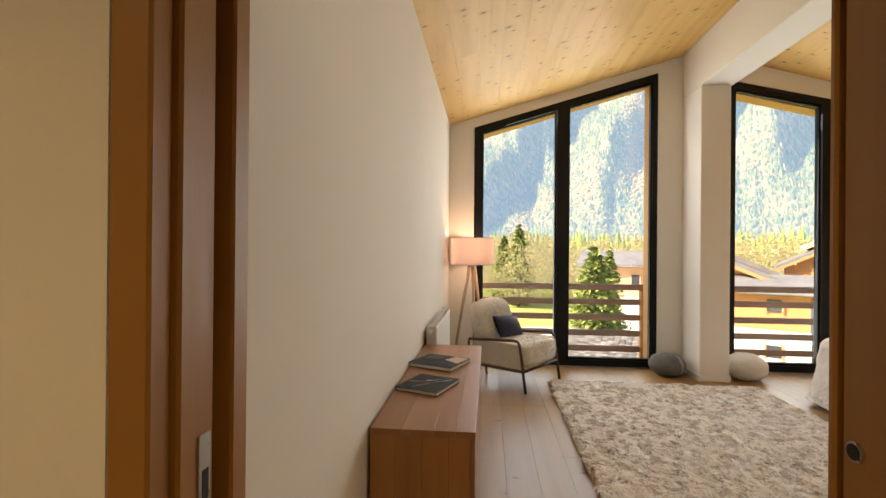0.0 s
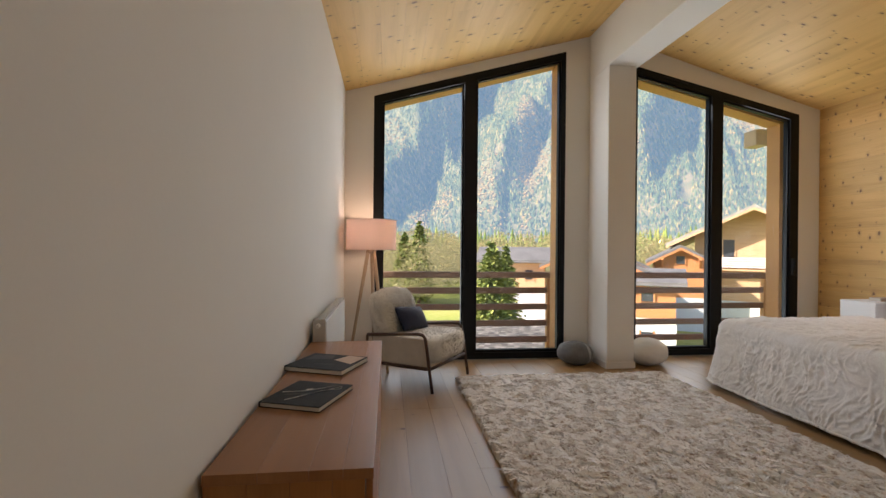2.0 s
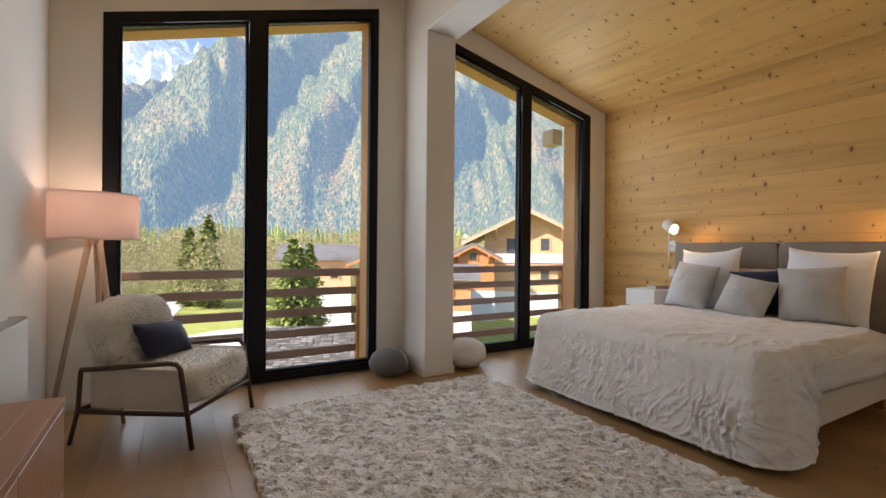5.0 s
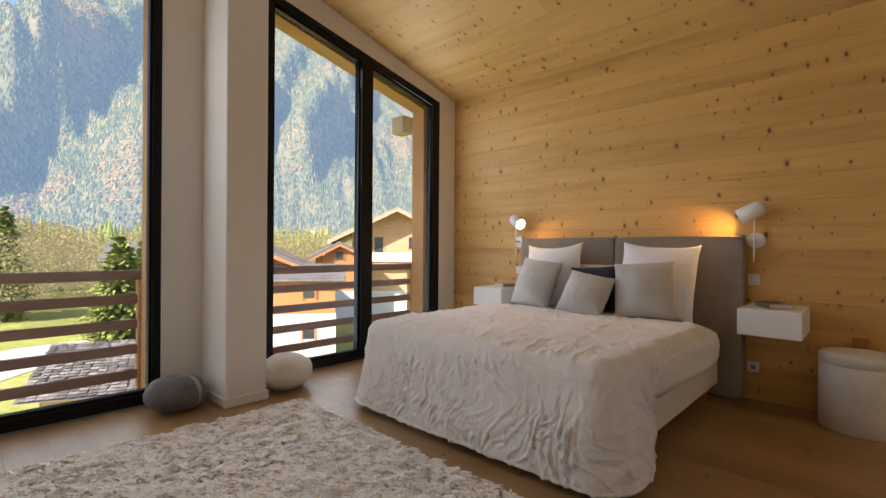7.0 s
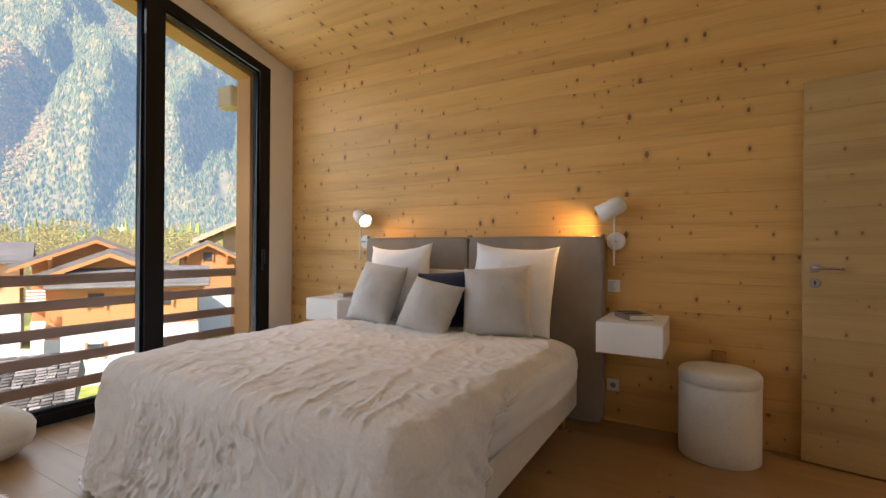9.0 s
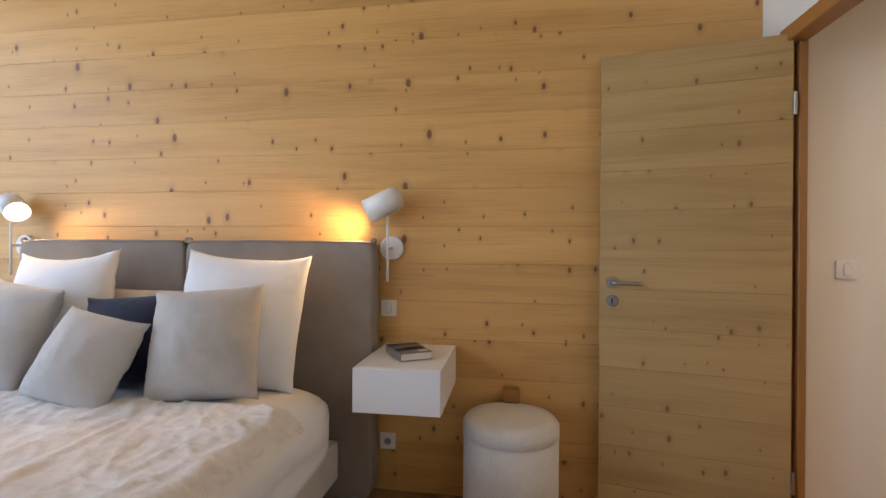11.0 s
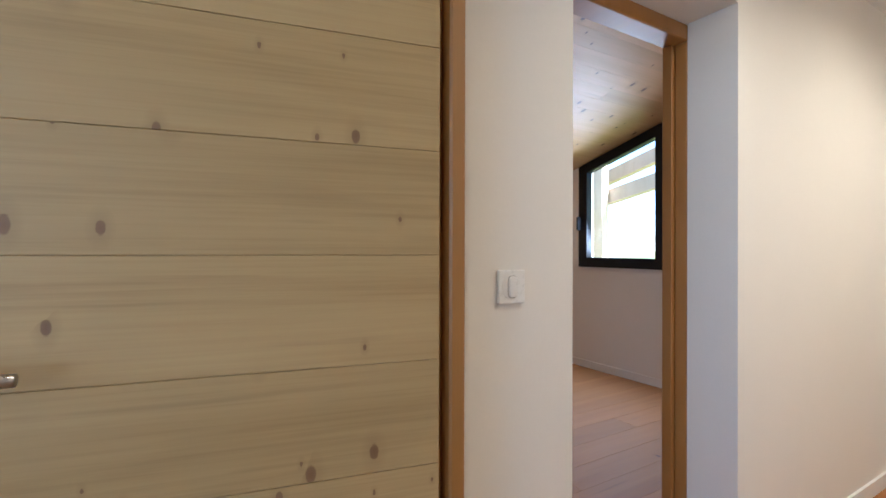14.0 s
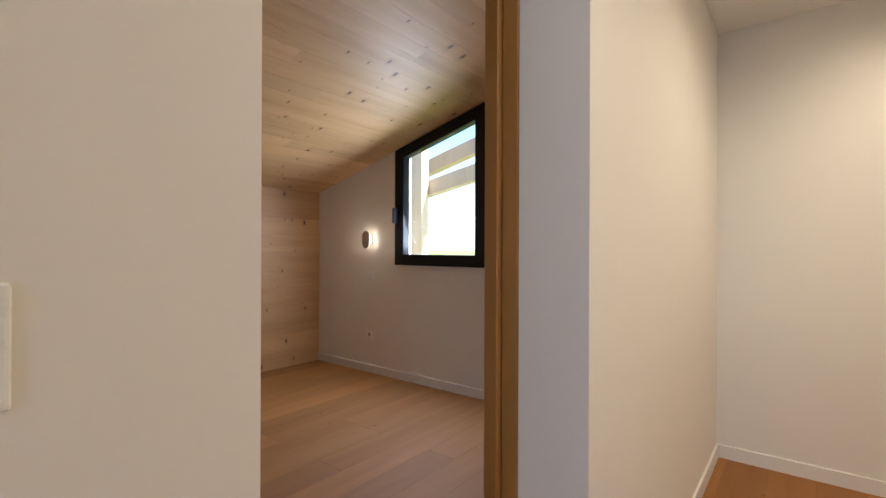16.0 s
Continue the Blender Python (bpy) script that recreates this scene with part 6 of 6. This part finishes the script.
def chalet(at, turn, w, d, wall_h, rise, mt, base_h, label, windows, over=1.0, balcony=None, side_windows=(), cover=None):
    """A gabled house, gable towards local -y."""
    e = thing("chalet", (*at, GZ), label, "house", "chalets", turn)
    bm = bmesh.new()
    prism(bm, [(-w / 2, base_h), (w / 2, base_h), (w / 2, wall_h), (0, wall_h + rise), (-w / 2, wall_h)], 'y', 0, d)
    part("wall", bm, mt, e)
    part("wall", box(-w / 2 - 0.05, -0.05, 0, w / 2 + 0.05, d + 0.05, base_h - 0.002), MAT_RENDER, e, "white rendered ground floor")
    s = rise / (w / 2)
    for side in (-1, 1):
        bm = bmesh.new()
        x1 = side * (w / 2 + over)
        prism(bm, [(0, wall_h + rise + 0.03), (x1, wall_h - s * over + 0.03), (x1, wall_h - s * over + 0.25), (0, wall_h + rise + 0.27)], 'y', -over, d + over)
        part("roof", bm, cover or MAT_SLATE, e, "weathered roof slope")
        bm = bmesh.new()
        prism(bm, [(0, wall_h + rise - 0.2), (x1, wall_h - s * over - 0.2), (x1, wall_h - s * over + 0.02), (0, wall_h + rise + 0.02)], 'y', -over, -over + 0.08)
        part("bargeboard", bm, mt, e)
        bm = bmesh.new()
        tube(bm, (side * w * 0.36, -0.01, wall_h - s * 0.2 - 0.5), (side * w * 0.36, -over + 0.1, wall_h + rise - s * w * 0.36 - 0.2), 0.12, seg=8)
        part("bracket", bm, mt, e, "timber eaves bracket")
        px = side * w * 0.36
        part("purlin", box(px - 0.12, -over - 0.06, wall_h + rise - abs(px) * s - 0.30, px + 0.12, -0.002, wall_h + rise - abs(px) * s - 0.06, 0.01), mt, e, "timber purlin end")
        bm = bmesh.new()
        tube(bm, (x1, -over, wall_h - s * over + 0.06), (x1, d + over, wall_h - s * over + 0.06), 0.08, seg=8)
        part("gutter", bm, MAT_SLATE, e, "grey metal gutter")
    for x, z, ww, hh in windows:
        o = part("window", box(x - ww / 2, -0.09, z - hh / 2, x + ww / 2, -0.051, z + hh / 2), MAT_DARK_PANE, e, "dark far window")
        for b in ((x - ww / 2 - 0.1, x - ww / 2), (x + ww / 2, x + ww / 2 + 0.1)):
            part("window_frame", box(b[0], -0.12, z - hh / 2 - 0.1, b[1], -0.051, z + hh / 2 + 0.1), mt, o)
    for y, z, ww, hh in side_windows:
        o = part("window", box(-w / 2 - 0.09, y - ww / 2, z - hh / 2, -w / 2 - 0.051, y + ww / 2, z + hh / 2), MAT_DARK_PANE, e, "dark far window")
        for y0, y1 in ((y - ww / 2 - 0.1, y - ww / 2), (y + ww / 2, y + ww / 2 + 0.1)):
            part("window_frame", box(-w / 2 - 0.12, y0, z - hh / 2 - 0.1, -w / 2 - 0.051, y1, z + hh / 2 + 0.1), mt, o)
    if balcony:
        z0, x0, x1 = balcony
        part("balcony", box(x0, -1.1, z0 - 0.15, x1, -0.052, z0), mt, e)
        for k in range(5):
            part("balcony_rail", box(x0, -1.1, z0 + 0.15 + 0.2 * k, x1, -1.05, z0 + 0.27 + 0.2 * k), MAT_RENDER, e, "pale balcony rail")
    return e


def polar(bearing, dist):
    return (0.9 + dist * math.sin(radians(bearing)), 2.0 + dist * math.cos(radians(bearing)))


def outside():
    random.seed(13)
    ground()
    mountain()
    snow_peak()
    far_forest()
    valley_trees()
    chalet(polar(40.8, 50), -40, 9.4, 11, 8.8, 2.3, MAT_CHALET, 2.6, "pale timber chalet with a gabled slate roof and balcony", [(1.7, 7.7, 0.9, 1.2), (-1.9, 7.5, 0.9, 1.6), (1.7, 4.3, 0.9, 1.2)], 2.3, (5.6, -5.2, 5.2), cover=MAT_SHINGLE_ROOF)
    chalet(polar(33.5, 33), 57, 4.6, 6.0, 5.2, 0.6, MAT_CHALET_RED, 3.0, "russet timber house with a slate roof and white ground floor", [], 0.6, None, [(1.6, 4.4, 0.7, 0.7), (4.6, 4.4, 0.7, 0.7), (1.6, 1.8, 0.7, 0.7), (4.6, 1.8, 0.7, 0.7)])
    chalet(polar(34.0, 46), -30, 4.2, 7, 6.4, 1.1, MAT_CHALET_RED, 3.0, "small orange gabled house between the chalets", [(0, 6.4, 0.7, 0.7)], 0.7)
    chalet(polar(24.5, 40), -22, 6.4, 9, 6.2, 1.4, MAT_CHALET_RED, 2.4, "russet timber chalet with a gabled slate roof", [(-1.6, 4.6, 0.8, 0.9), (1.4, 4.6, 0.8, 0.9)], 1.1, (3.4, -3.4, 3.4))
    chalet(polar(26.0, 33), -28, 5.6, 6, 5.6, 1.2, MAT_CHALET_RED, 2.2, "lower russet timber chalet in front", [(-1.4, 3.9, 0.8, 0.8), (1.4, 3.9, 0.8, 0.8)], 0.9)
    chalet(polar(19.0, 47), 70, 5.5, 6, 6.2, 1.0, MAT_CHALET, 3.2, "small pale house with a grey slate roof", [], 0.7, None, [(1.5, 4.8, 0.7, 0.9), (4.2, 4.8, 0.7, 0.9)])
    # low shed with weathered shingles close below the window
    e = thing("shed", (*polar(16, 19), GZ), "low shed with a weathered shingle roof below the balcony", "shed", turn=-25)
    part("wall", box(-2.6, -2, 0, 2.6, 2, 3.0), MAT_CHALET, e)
    v, f = [], []
    for i in range(26):
        for j in range(20):
            x0 = -3.0 + 6.0 * i / 26 + random.uniform(-0.03, 0.03)
            for side in (-1, 1):
                t0, t1 = j / 20, (j + 1.25) / 20
                y0, y1 = side * 2.5 * (1 - t0), side * 2.5 * (1 - t1)
                z0, z1 = 2.9 + 1.1 * t0 + 0.06, 2.9 + 1.1 * t1 + 0.03
                k = len(v)
                v.extend([(x0, y0, z0), (x0 + 0.22, y0, z0 + random.uniform(0, 0.03)), (x0 + 0.22, y1, z1), (x0, y1, z1)])
                f.append((k, k + 1, k + 2, k + 3))
    me = bpy.data.meshes.new("roof")
    me.from_pydata(v, [], f)
    me.materials.append(MAT_SHINGLE)
    o = new("roof", me)
    o.parent = e
    bm = prism(bmesh.new(), [(-2.5, 2.9), (2.5, 2.9), (0, 4.0)], 'x', -3.0, 3.0)
    part("roof_deck", bm, MAT_SLATE, e)
    for b, r, h, w, lab in ((12.2, 30, 7.5, 2.2, "bushy green conifer in the garden"), (14.0, 33, 7.2, 1.6, "bushy green conifer in the garden"), (-14, 70, 10, 3.0, "tall dark conifer by the road"), (3.4, 60, 10.4, 2.6, "dark green conifer among bare trees"), (1.6, 63, 9.2, 2.4, "dark green conifer among bare trees"), (152, 24, 9.5, 2.4, "tall conifer behind the house"), (160, 30, 9, 2.2, "tall conifer behind the house")):
        conifer(*polar(b, r), h, w, lab)
    # pale roads and a hedge
    def road(pts, wd):
        bm = bmesh.new()
        prev = None
        for i, (b, r) in enumerate(pts):
            x, y = polar(b, r)
            b2, r2 = pts[min(i + 1, len(pts) - 1)] if i < len(pts) - 1 else pts[i - 1]
            d = (Vector(polar(b2, r2)) - Vector((x, y))).normalized() * (1 if i < len(pts) - 1 else -1)
            nrm = Vector((-d.y, d.x)) * wd / 2
            cur = [bm.verts.new((x + nrm.x, y + nrm.y, GZ + 0.03)), bm.verts.new((x - nrm.x, y - nrm.y, GZ + 0.03))]
            if prev:
                bm.faces.new([prev[0], prev[1], cur[1], cur[0]])
            prev = cur
        structure("road", bm, MAT_ROAD, "pale sunlit lane across the valley floor", "road")
    road([(-30, 24), (-10, 32), (5, 40), (20, 43)], 8)
    road([(-9, 31), (-4, 45), (0, 70)], 4)
    v, f = [], []
    for i in range(900):
        t = random.random()
        b, r = -9 + 6 * t, 34 + 20 * t
        x, y = polar(b, r)
        leafy(v, f, x + random.uniform(-1.2, 1.2), y, GZ, 1.8, 0.6, 3, 0.22)
    soup("hedge", v, f, MAT_HEDGE, "bright green garden hedge", "hedge")


outside()

# ---- boards and planks, piece by piece ----


def timber_wall(name, x, face, y0, y1, height, board, material, label, first=0.0):
    """Horizontal boards on a wall that stands at x; face is the side that shows."""
    core = structure(name, box(min(x - face * 0.021, x - face * 0.16), y0, 0, max(x - face * 0.021, x - face * 0.16), y1, height), material, label, "wall")
    me = mesh_of("board", box(-0.01, -(y1 - y0) / 2, -board / 2 + 0.0002, 0.01, (y1 - y0) / 2, board / 2 - 0.0002, 0.0018), material)
    random.seed(21)
    for i in range(math.ceil((height - first) / board)):
        shared("board", me, core, (x - face * (0.01 + random.uniform(0, 0.0012)), (y0 + y1) / 2, first + board * (i + 0.5)))
    return core


timber_wall("wall_east", EX, -1, SY_E, NY, 2.98, 0.189, MAT_PINE_WALL, "timber wall of wide knotty pine boards", -0.165)
timber_wall("wall_far_east", FX1, -1, FY0, FY1, 1.85, 0.17, MAT_PINE_FAR_WALL, "timber wall of knotty pine boards")


def plank_floor(name, x0, x1, y0, y1, label, seed, edge=0.0, material=MAT_OAK_FLOOR):
    core = structure(name, box(x0 - edge, y0, -0.25, x1 + edge, y1, -0.021), material, label, "floor")
    random.seed(seed)
    w = 0.2
    kinds = {}
    for i in range(math.ceil((x1 - x0) / w)):
        a, b = x0 + i * w, min(x1, x0 + (i + 1) * w)
        y = y0 - random.choice((0.0, 0.5, 1.0, 1.5))
        while y < y1:
            lo, hi = max(y, y0), min(y + 2.0, y1)
            y += 2.0
            if hi - lo < 0.02:
                continue
            key = (round(b - a, 3), round(hi - lo, 2))
            if key not in kinds:
                hw, hl = (b - a) / 2 - 0.0003, (hi - lo) / 2 - 0.0003
                kinds[key] = mesh_of("plank", box(-hw, -hl, -0.02, hw, hl, 0.0, 0.0007), material)
            shared("plank", kinds[key], core, ((a + b) / 2, (lo + hi) / 2, random.uniform(-0.0003, 0)))


plank_floor("floor", WX, EX + 0.015, 1.41, NY + 0.1, "light oak plank floor", 31, 0.12)
plank_floor("floor_hall", 2.7, 5.747, -1.935, 1.41, "light oak plank floor in the hall", 32, material=MAT_OAK_WARM_CAST)
plank_floor("floor_far_room", 5.747, FX1 + 0.015, FY0, FY1, "oak plank floor in the far room, warm cast painted in", 33, material=MAT_OAK_WARM_CAST)
plank_floor("floor_start_room", -1.2, 2.45, -1.9, 1.41, "oak plank floor behind the doorway", 34)
